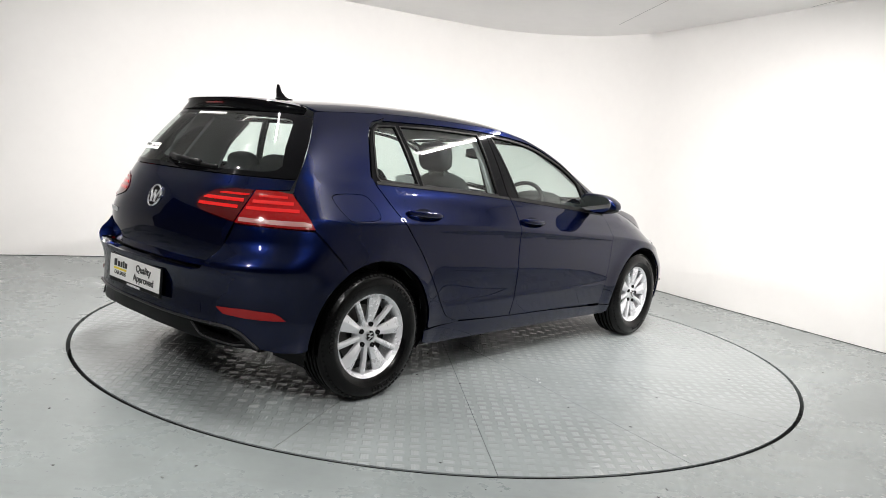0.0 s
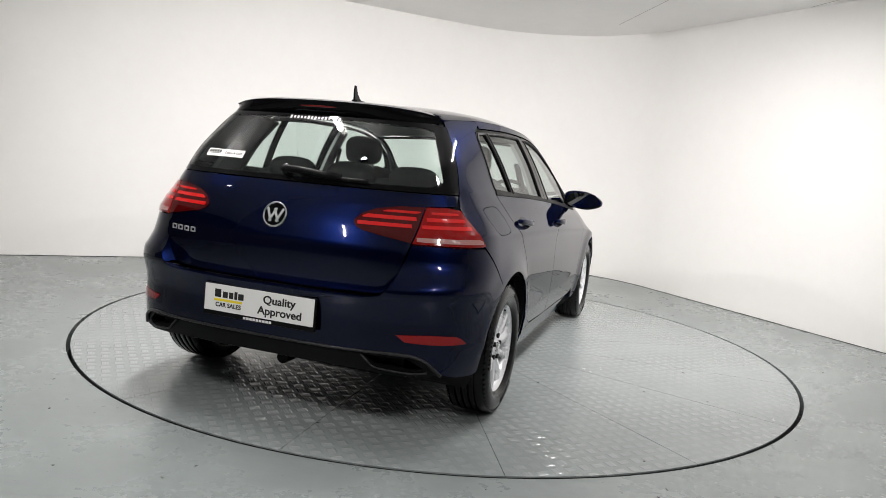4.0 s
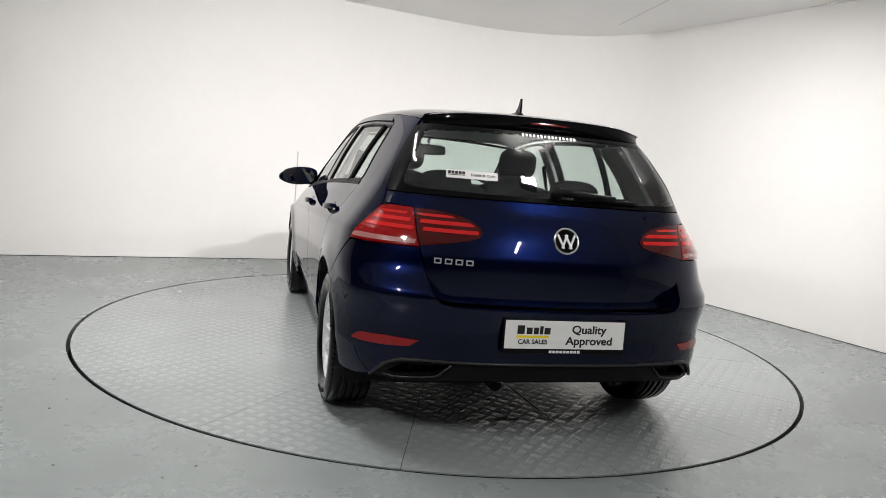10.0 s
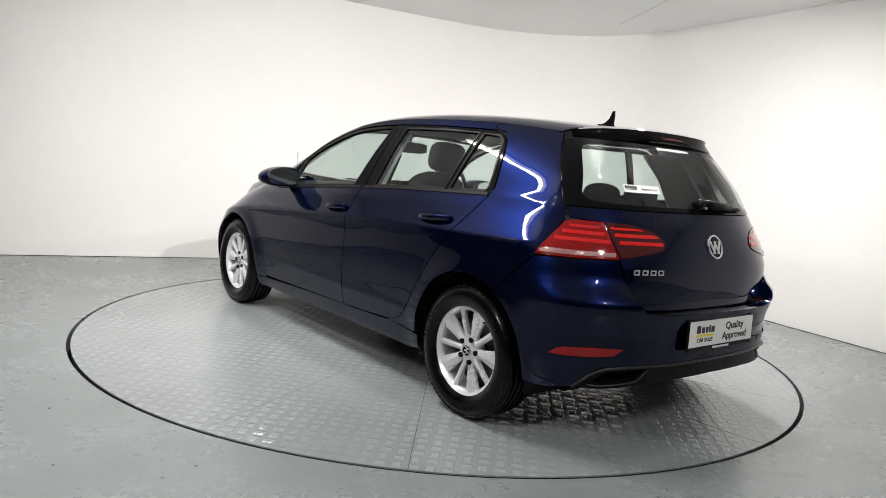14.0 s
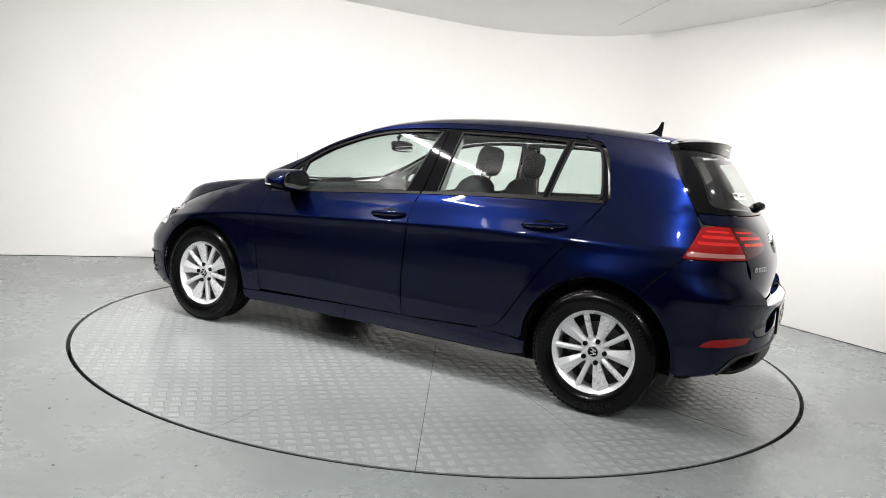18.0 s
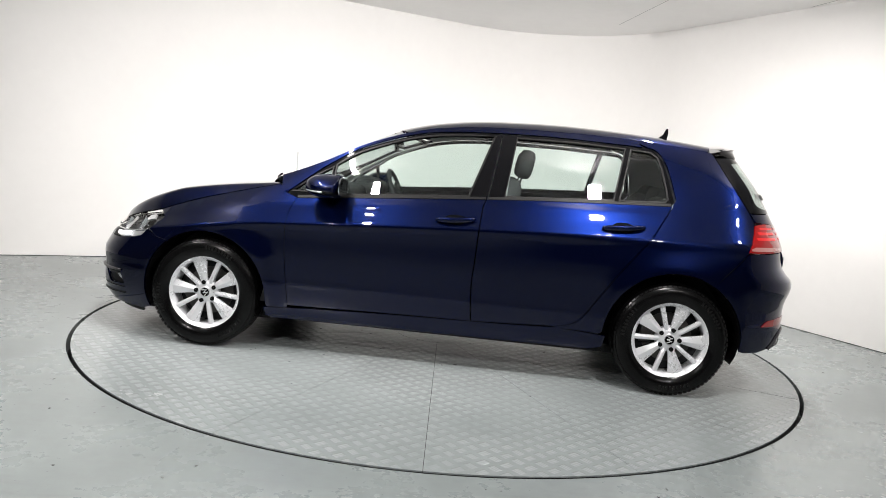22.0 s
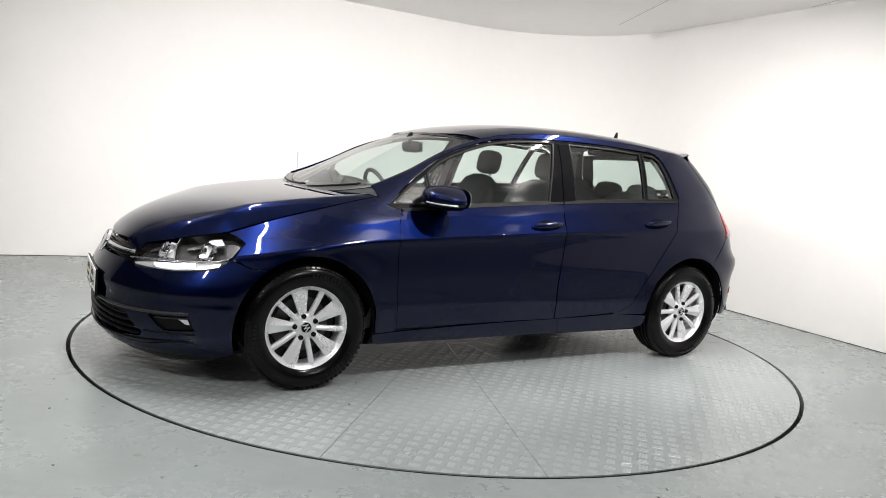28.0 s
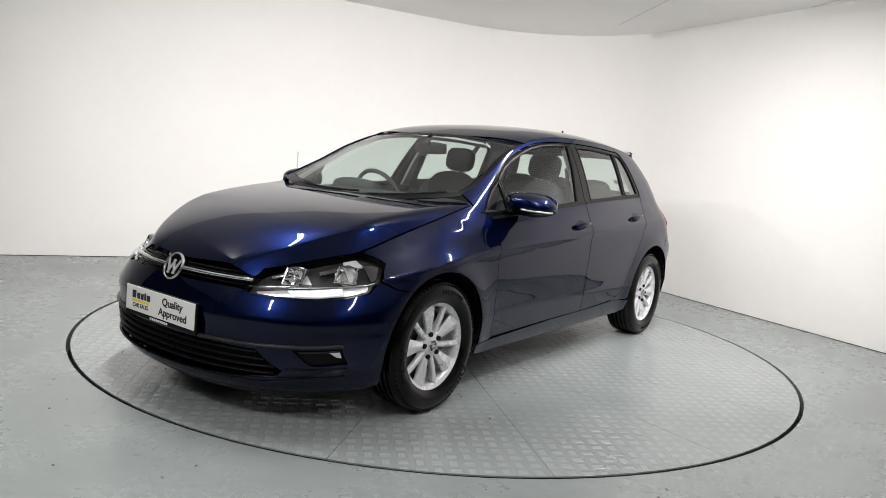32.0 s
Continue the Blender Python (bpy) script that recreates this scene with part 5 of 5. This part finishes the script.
part("roof_aerial", bm, M_GLOSSBLACK, car, "short black roof aerial")

# door handles
for doors, x0, x1, z0, z1 in ((front_door, -0.004, -0.218, 0.855, 0.872), (rear_door, -0.908, -1.138, 0.893, 0.911)):
    for k in (0, 1):
        s = -1 if k else 1
        xm, zm = (x0 + x1) / 2, (z0 + z1) / 2
        cup = [(xm + 0.062 * math.cos(a), zm + 0.026 * math.sin(a)) for a in np.linspace(0, 2 * math.pi, 20, endpoint=False)]
        make("handle_cup", panel_mesh("handle_cup", cup, side, step=0.03, lift=0.0015, depth=0.002), M_GLOSSBLACK, doors[k], "", bool(k))
        bm = bmesh.new()
        pts = []
        for i in range(13):
            f = i / 12
            x, z = x0 + (x1 - x0) * f, z0 + (z1 - z0) * f
            y = float(flank_y(x, z)) + 0.010 + 0.022 * math.sin(math.pi * f) ** 0.6
            pts.append((x, s * y, z))
        rings = []
        for i, pnt in enumerate(pts):
            f = i / 12
            h = 0.010 + 0.006 * math.sin(math.pi * f) ** 0.5
            rings.append([bm.verts.new(Vector(pnt) + Vector((0, s * 0.010 * math.cos(a), h * math.sin(a)))) for a in np.linspace(0, 2 * math.pi, 12, endpoint=False)])
        for a, b in zip(rings, rings[1:]):
            for j in range(12):
                bm.faces.new((a[j], a[(j + 1) % 12], b[(j + 1) % 12], b[j]))
        bm.faces.new(rings[0][::-1])
        bm.faces.new(rings[-1])
        bmesh.ops.recalc_face_normals(bm, faces=bm.faces[:])
        part("door_handle", bm, M_PAINT, doors[k], "blue bow door handle", smooth=True)

# door mirrors
for k in (0, 1):
    s = -1 if k else 1
    c = Vector((0.600, s * 0.897, 0.986))
    bm = bmesh.new()
    bmesh.ops.create_icosphere(bm, subdivisions=4, radius=1.0)
    for v in bm.verts:
        x, y, z = v.co
        y *= s
        # flat to the rear, full to the front, tapering outwards and below
        xx = (0.124 * x if x > 0 else -0.075 * abs(x) ** 0.22) * (1 - 0.22 * max(0, y) ** 2)
        yy = 0.135 * math.copysign(abs(y) ** 0.85, y)
        zz = 0.064 * math.copysign(abs(z) ** 0.72, z) * (1 - 0.38 * max(0, y) ** 1.5) - 0.014 * y
        v.co = c + Vector((xx, s * yy, zz))
    up = [f for f in bm.faces if f.calc_center_median().z < c.z - 0.026]
    for f in up:
        f.material_index = 1
    mir = part("door_mirror", bm, [M_PAINT, M_GLOSSBLACK], car, "blue door mirror with a black foot", smooth=True)
    bm = bmesh.new()
    sweep(bm, [(0.66, s * 0.775, 0.940), (0.645, s * 0.82, 0.940), (0.62, s * 0.87, 0.945), (0.605, s * 0.92, 0.952)], 0.034, 0.016, 12)
    part("mirror_foot", bm, M_GLOSSBLACK, mir, smooth=True)
    bm = bmesh.new()
    pts = [c + Vector((0.1195 * math.cos(a) * (1 - 0.22 * math.sin(a) ** 2), s * 0.1315 * math.sin(a) ** 0.9, -0.022 - 0.008 * math.sin(a))) for a in np.linspace(radians(2), radians(86), 18)]
    sweep(bm, pts, 0.004, 0.005, 8)
    part("side_indicator", bm, M_SILVERPAINT, mir, "clear side indicator strip", smooth=True)
    bm = bmesh.new()
    ell = [(0.112 * math.copysign(abs(math.cos(a)) ** 0.75, math.cos(a)), 0.053 * math.copysign(abs(math.sin(a)) ** 0.75, math.sin(a))) for a in np.linspace(0, 2 * math.pi, 28, endpoint=False)]
    prism(bm, ell, 0, 0.004, Matrix.Translation(c + Vector((-0.0785, 0, 0.002))) @ facing((-1, 0, 0)))
    part("mirror_glass", bm, M_MIRROR, mir, "mirror glass")


# ---- wheels ----
def tyre_profile():
    w = 0.1025
    return [(0.208, -w * 0.80), (0.225, -w * 0.96), (0.255, -w * 1.02), (0.280, -w * 0.98), (0.298, -w * 0.88), (0.308, -w * 0.74), (0.312, -w * 0.60)]


def build_wheel(x, s, ax_r=0.313):
    """Tyre, ten-spoke alloy rim, brake disc. The wheel's outer face looks along +z of its own space."""
    wheel = new("wheel")
    wheel.parent = car
    wheel.matrix_basis = Matrix.Translation((x, s * 0.772, HUB_Z)) @ facing((0, s, 0)) @ pose(0, 0, 0, 0, 0, WHEEL_TURN[(x > 0, s > 0)])
    half_p = tyre_profile()
    prof = half_p[:]
    for z in (-0.046, -0.016, 0.016, 0.046):
        prof += [(0.3125, z - 0.0045), (0.305, z - 0.0035), (0.305, z + 0.0035), (0.3125, z + 0.0045)]
    prof += [(r, -z) for r, z in half_p[::-1]]
    bm = bmesh.new()
    lathe(bm, prof, 72)
    # shoulder blocks
    for i in range(72):
        a = 2 * math.pi * (i + 0.5) / 72
        for sg in (1, -1):
            box(bm, 0.010, 0.018, 0.026, Matrix.Rotation(a, 4, "Z") @ pose(0.2955, 0, sg * 0.081, 0, sg * 30, 0))
    tyre = part("tyre", bm, M_TYRE, wheel, "black radial tyre", smooth=False)
    for p in tyre.data.polygons:
        p.use_smooth = len(p.vertices) == 4 and p.area > 4e-4
    # faint sidewall lettering as raised bars
    bm = bmesh.new()
    for base in (0.4, 2.5, 4.6):
        for i in range(9):
            a = base + i * 0.075
            box(bm, 0.020, 0.010, 0.002, Matrix.Rotation(a, 4, "Z") @ pose(0.262, 0, 0.1050))
    part("sidewall_relief", bm, M_RUBBER, wheel)["kind"] = "stuff"
    # rim barrel and lip
    bm = bmesh.new()
    lathe(bm, [(0.196, -0.09), (0.190, -0.03), (0.186, 0.040), (0.187, 0.062), (0.196, 0.072), (0.207, 0.079), (0.212, 0.085), (0.217, 0.081), (0.215, 0.070)], 64)
    rim = part("rim", bm, M_ALLOY, wheel, "silver ten-spoke alloy rim", smooth=True)
    bm = bmesh.new()
    lathe(bm, [(0.001, -0.02), (0.175, -0.02), (0.188, -0.03)], 48)
    part("rim_back", bm, M_SEAM, wheel)
    for i in range(10):
        wide = i % 2 == 0
        a = math.radians(36 * i)
        m = Matrix.Rotation(a, 4, "Z")
        w0, w1 = (0.020, 0.042) if wide else (0.012, 0.014)
        bm = bmesh.new()
        secs = []
        for r, w, z, d in ((0.040, w0, 0.056, 0.03), (0.075, w0 * 1.02, 0.064, 0.03), (0.13, (w0 + w1) / 2, 0.070, 0.026), (0.178, w1, 0.071, 0.022), (0.199, w1 * 1.08, 0.072, 0.018)):
            rise = 0.010 if wide else 0.006
            secs.append([bm.verts.new(m @ Vector(q)) for q in ((r, -w, z - d), (r, -w, z - rise), (r, -w * 0.15, z), (r, w, z - rise * 0.9), (r, w, z - d))])
        for p, q in zip(secs, secs[1:]):
            for j in range(5):
                bm.faces.new((p[j], q[j], q[(j + 1) % 5], p[(j + 1) % 5]))
        bm.faces.new(secs[0])
        bm.faces.new(secs[-1][::-1])
        bmesh.ops.recalc_face_normals(bm, faces=bm.faces[:])
        es = [e for e in bm.edges if e.is_manifold and e.calc_face_angle(0) > 0.5]
        bmesh.ops.bevel(bm, geom=es, offset=0.0022, segments=1, affect="EDGES")
        part("spoke", bm, M_ALLOY, wheel)
    bm = bmesh.new()
    lathe(bm, [(0.001, 0.066), (0.026, 0.065), (0.030, 0.060), (0.040, 0.060), (0.058, 0.056), (0.070, 0.046), (0.074, 0.02)], 40)
    part("hub", bm, M_ALLOY, wheel, smooth=True)
    for i in range(5):
        a = radians(72 * i)
        bm = bmesh.new()
        lathe(bm, [(0.001, 0.0655), (0.006, 0.0655), (0.0065, 0.063), (0.0105, 0.063), (0.0120, 0.067), (0.0125, 0.05)], 14, pose(0.056 * math.cos(a), 0.056 * math.sin(a), 0))
        part("wheel_bolt", bm, M_RUBBER, wheel)
    badge("centre_cap", (0, 0, 0.0665), Matrix.Rotation(math.pi / 2, 4, "Z"), 0.028, wheel, "small round centre cap")
    bm = bmesh.new()
    lathe(bm, [(0.06, -0.012), (0.138, -0.012), (0.138, -0.03), (0.06, -0.03)], 48)
    disc = part("brake_disc", bm, M_DARKMETAL, wheel, "grey brake disc", smooth=False)
    bm = bmesh.new()
    box(bm, 0.07, 0.13, 0.05, pose(-0.115, 0.02, -0.02), 0.012)
    part("brake_caliper", bm, M_DARKMETAL, wheel)
    bm = bmesh.new()
    tube(bm, 0.004, 0.004, 0.03, pose(0.185 * math.cos(1.0), 0.185 * math.sin(1.0), 0.06), 8)
    part("valve", bm, M_RUBBER, wheel)
    return wheel


WHEEL_TURN = {(True, True): 31.0, (False, True): -0.5, (True, False): 8.0, (False, False): 10.0}
for x in (XF_AXLE, XR_AXLE):
    for s in (1, -1):
        build_wheel(x, s)


# ---- inside the car ----
def cushion(bm, sx, sy, sz, m, n=3.2):
    """A soft block: a box-like ball."""
    made = bmesh.ops.create_icosphere(bm, subdivisions=3, radius=1.0)
    for v in made["verts"]:
        c = v.co
        k = (abs(c.x) ** n + abs(c.y) ** n + abs(c.z) ** n) ** (-1 / n)
        v.co = m @ Vector((c.x * k * sx / 2, c.y * k * sy / 2, c.z * k * sz / 2))


def front_seat(y):
    bm = bmesh.new()
    cushion(bm, 0.52, 0.50, 0.17, pose(-0.02, y, 0.50, 0, -6, 0))
    seat = part("front_seat", bm, M_SEAT, car, "dark grey cloth front seat", smooth=True)
    bm = bmesh.new()
    cushion(bm, 0.15, 0.48, 0.64, pose(-0.335, y, 0.80, 0, -16, 0))
    cushion(bm, 0.11, 0.12, 0.50, pose(-0.30, y + 0.20, 0.78, 0, -16, 0))
    cushion(bm, 0.11, 0.12, 0.50, pose(-0.30, y - 0.20, 0.78, 0, -16, 0))
    part("backrest", bm, M_SEAT, seat, smooth=True)
    bm = bmesh.new()
    cushion(bm, 0.10, 0.235, 0.175, pose(-0.475, y, 1.200, 0, -10, 0), 3.6)
    part("headrest", bm, M_SEAT, seat, smooth=True)
    bm = bmesh.new()
    for d in (-0.06, 0.06):
        tube(bm, 0.006, 0.006, 0.14, pose(-0.452, y + d, 1.10, 0, -14, 0), 8)
    part("headrest_posts", bm, M_CHROME, seat)


front_seat(0.36)
front_seat(-0.36)
bm = bmesh.new()
cushion(bm, 0.50, 1.28, 0.18, pose(-0.92, 0, 0.52, 0, -8, 0), 5)
bench = part("rear_bench", bm, M_SEAT, car, "dark grey cloth rear bench", smooth=True)
bm = bmesh.new()
for y in (-0.33, 0.33):
    cushion(bm, 0.15, 0.64, 0.62, pose(-1.22, y, 0.78, 0, -22, 0), 4)
part("backrest", bm, M_SEAT, bench, smooth=True)
for y in (-0.34, 0.0, 0.34):
    bm = bmesh.new()
    cushion(bm, 0.10, 0.26, 0.13, pose(-1.345, y, 1.068, 0, -14, 0), 2.8)
    part("headrest", bm, M_SEAT, bench, smooth=True)
bm = bmesh.new()
cushion(bm, 0.46, 1.38, 0.16, pose(0.83, 0, 0.885, 0, 4, 0), 5)
cushion(bm, 0.36, 1.34, 0.34, pose(0.74, 0, 0.70), 5)
cushion(bm, 0.22, 0.36, 0.13, pose(0.60, -0.37, 0.955, 0, -12, 0), 3)
dash = part("dashboard", bm, M_DASH, car, "dark grey moulded dashboard", smooth=True)
bm = bmesh.new()
cushion(bm, 1.1, 0.20, 0.28, pose(0.15, 0, 0.42), 5)
part("centre_console", bm, M_DASH, dash, smooth=True)
bm = bmesh.new()
mw = pose(0.40, -0.37, 0.915, 0, -66, 0)
lap = []
for i in range(33):
    a = 2 * math.pi * i / 32
    lap.append(mw @ Vector((0.178 * math.sin(a), 0.182 * math.cos(a), 0)))
sweep(bm, lap, 0.014, 0.014, 10, False)
for a in (90, 210, 330):
    q = mw @ Vector((0.17 * math.cos(radians(a + 90)), 0.17 * math.sin(radians(a + 90)), 0))
    sweep(bm, [mw @ Vector((0, 0, -0.02)), q], 0.018, 0.010, 8)
cushion(bm, 0.13, 0.15, 0.06, mw @ pose(0, 0, -0.02), 3)
sw = part("steering_wheel", bm, M_DASH, car, "black three-spoke steering wheel", smooth=True)
bm = bmesh.new()
tube(bm, 0.035, 0.035, 0.26, mw @ pose(0, 0, -0.15), 16)
part("steering_column", bm, M_DASH, sw)
bm = bmesh.new()
cushion(bm, 0.035, 0.245, 0.075, pose(0.365, 0.0, 1.252, 0, 6, 0), 4)
rv = part("interior_mirror", bm, M_BLACK, car, "black interior mirror on the windscreen", smooth=True)
bm = bmesh.new()
box(bm, 0.002, 0.225, 0.058, pose(0.346, 0.0, 1.252, 0, 6, 0))
part("mirror_glass", bm, M_MIRROR, rv)
bm = bmesh.new()
sweep(bm, [(0.38, 0, 1.27), (0.40, 0, 1.31), (0.37, 0, 1.335)], 0.012, 0.012, 8)
part("mirror_stem", bm, M_BLACK, rv, smooth=True)
# headlining and pillar trims
lin = [(x, v * (float(rail_y(x)) - 0.02)) for x, v in ((0.20, -1), (0.25, 0), (0.20, 1))] + [(x, float(rail_y(x)) - 0.02) for x in np.linspace(0.1, -1.45, 16)] + [(x, -float(rail_y(x)) + 0.02) for x in np.linspace(-1.45, 0.1, 16)]
panel("headlining", lin, roof, M_LINING, car, "pale grey headlining", step=0.10, depth=0.0, lift=-0.030)
both("pillar_trim", [(-0.255, 1.0), (-0.30, 1.34), (-0.40, 1.34), (-0.375, 1.0)], side, M_PILLAR, car, "grey centre pillar trim", step=0.08, depth=0.02, lift=-0.045)
both("pillar_trim", [(-1.30, 1.04), (-1.27, 1.2), (-1.20, 1.34), (-1.45, 1.35), (-1.50, 1.22), (-1.58, 1.04)], side, M_PILLAR, car, "grey rear pillar trim", step=0.08, depth=0.02, lift=-0.045)
both("pillar_trim", [(0.86, 0.965), (0.70, 1.085), (0.48, 1.215), (0.25, 1.305), (0.24, 1.315), (0.48, 1.232), (0.72, 1.105), (0.90, 0.99)], side, M_PILLAR, car, "grey windscreen pillar trim", step=0.08, depth=0.015, lift=-0.03)
for k in (1, -1):
    bm = bmesh.new()
    sweep(bm, [(-0.33, k * 0.60, 1.20), (-0.30, k * 0.66, 1.0), (-0.22, k * 0.70, 0.6)], 0.003, 0.022, 6)
    part("seat_belt", bm, M_RUBBER, car, "black seat belt")
bm = bmesh.new()
box(bm, 0.42, 1.10, 0.02, pose(-1.58, 0, 0.955), 0.006)
part("parcel_shelf", bm, M_DASH, car, "dark parcel shelf")


# ---- things on the wall, the ceiling and the floor ----
def wall_line():
    bm = bmesh.new()
    # thin flat cable cover: up from the floor, a step, then up again
    yaw = ROOM_YAW
    at = 3.525

    def bit(a, z0, z1, w=0.012):
        box(bm, w, 0.008, z1 - z0, Matrix.Translation(room(a, 0.004, (z0 + z1) / 2)) @ pose(0, 0, 0, 0, 0, yaw), 0.001)

    bit(at + 0.010, 0.0, 0.575, 0.006)
    bit(at - 0.012, 0.59, 1.15, 0.010)
    box(bm, 0.16, 0.006, 0.006, Matrix.Translation(room(at - 0.07, 0.003, 0.578)) @ pose(0, 0, 0, 0, 0, yaw))
    return tagged(mesh_object("cable_cover", bm, M_SEAMGREY), "thin grey-white cable cover on the white wall", "cable cover")


M_SEAMGREY = material("off_white_plastic", (0.50, 0.50, 0.50), 0.5)
wall_line()

# ceiling board joints
for (a0, b0), (a1, b1) in (((0.55, 1.35), (3.4, 9.0)), ((0.02, 3.2), (1.6, 9.5))):
    bm = bmesh.new()
    p, q = room(a0, b0, ROOM_Z - 0.001), room(a1, b1, ROOM_Z - 0.001)
    sweep(bm, [p, q], 0.005, 0.002, 4)
    tagged(mesh_object("trim", bm, M_SEAMGREY), "thin joint between two ceiling boards", "trim", kind="structure")

M_TUBE = lens("lit_fluorescent_tube", (0.9, 0.9, 0.9), 0.4, (1.0, 0.975, 0.94), 6.0)


# batten fittings over the strip lamps
def batten(x, y, yaw, long):
    fit = new("strip_light")
    fit.matrix_world = pose(x, y, ROOM_Z, 0, 0, yaw)
    tagged(fit, "white ceiling strip light with a lit tube", "lamp", "ceiling strip lights")
    bm = bmesh.new()
    box(bm, long + 0.16, 0.07, 0.05, pose(0, 0, -0.026), 0.006)
    part("housing", bm, M_WALL, fit)
    bm = bmesh.new()
    for x in (-long / 2 - 0.06, long / 2 + 0.06):
        box(bm, 0.03, 0.04, 0.05, pose(x, 0, -0.075), 0.004)
    part("tube_holder", bm, M_WALL, fit)
    bm = bmesh.new()
    tube(bm, 0.026, 0.026, long + 0.09, pose(0, 0, -0.085, 0, 90, 0), 16)
    part("tube", bm, M_TUBE, fit, "lit white fluorescent tube")
    return fit


for x, y, yaw, long, _ in STRIPS:
    batten(x, y, yaw, long)
# housings for the panel lights, the added left fill included
for eye, aim, wide, _ in FLOODS:
    fl_ = new("panel_light")
    fl_.matrix_world = look(eye, aim)
    tagged(fl_, "black oblong panel light hung from the ceiling", "lamp", "panel lights")
    bm = bmesh.new()
    box(bm, wide + 0.03, wide * 0.62 + 0.03, 0.05, pose(0, 0, 0.035), 0.008)
    part("housing", bm, M_BLACK, fl_)
    bm = bmesh.new()
    tube(bm, 0.012, 0.012, ROOM_Z - eye[2] - 0.06, look(eye, aim).inverted() @ Matrix.Translation((eye[0], eye[1], (ROOM_Z + eye[2] + 0.06) / 2)), 10)
    part("hanger", bm, M_BLACK, fl_)

# scuffs, flakes and litter on the floor
rng = random.Random(4)
bm = bmesh.new()
for i in range(120):
    a, r = rng.uniform(0, 2 * math.pi), rng.uniform(TABLE_R + 0.05, 4.2)
    x, y = r * math.cos(a), r * math.sin(a)
    s = rng.uniform(0.0015, 0.005)
    n = rng.randint(5, 8)
    t0 = rng.uniform(0, 6.28)
    st = rng.uniform(1, 3.5)
    pts = [(s * st * math.cos(2 * math.pi * k / n) * rng.uniform(0.6, 1.2), s * math.sin(2 * math.pi * k / n) * rng.uniform(0.6, 1.2)) for k in range(n)]
    prism(bm, pts, 0.0, rng.uniform(0.0006, 0.002), pose(x, y, 0.0002, 0, 0, math.degrees(t0)))
tagged(mesh_object("floor_litter", bm, M_SEAM), "small dark scuffs and flakes on the painted floor", "debris", kind="stuff")
bm = bmesh.new()
for i in range(60):
    a, r = rng.uniform(0, 2 * math.pi), rng.uniform(0.2, TABLE_R - 0.05)
    s = rng.uniform(0.002, 0.006)
    n = rng.randint(5, 7)
    pts = [(s * rng.uniform(1, 2.4) * math.cos(2 * math.pi * k / n), s * math.sin(2 * math.pi * k / n)) for k in range(n)]
    prism(bm, pts, 0.0, 0.001, pose(r * math.cos(a), r * math.sin(a), 0.0002, 0, 0, math.degrees(rng.uniform(0, 6))))
part("deck_specks", bm, M_SEAM, turntable)["kind"] = "stuff"

# dirty joint where the wall meets the floor
bm = bmesh.new()
joint = [(8.0, 0.0), (5.0, 0.0), (3.0, 0.0)] + [(ARC_R - ARC_R * math.sin(k), ARC_R - ARC_R * math.cos(k)) for k in [radians(90 * i / 28) for i in range(29)]] + [(0.0, b) for b in (3.0, 5.0, 8.0)]
sweep(bm, [room(a, b, 0.001) + Vector((-0.002, -0.004, 0)) for a, b in joint], 0.006, 0.004, 6)
tagged(mesh_object("trim", bm, M_SEAM), "dark dirty joint along the foot of the wall", "trim", kind="structure")


def motions():
    steps = [0.5 * i for i in range(65)]
    walk(turntable, [(t, pose(0, 0, 0, 0, 0, SPIN0 + SPIN * t)) for t in steps])
    walk(car, [(t, pose(0, 0, 0, 0, 0, SPIN0 + SPIN * t) @ pose(0, OFFSET, 0)) for t in steps])


motions()
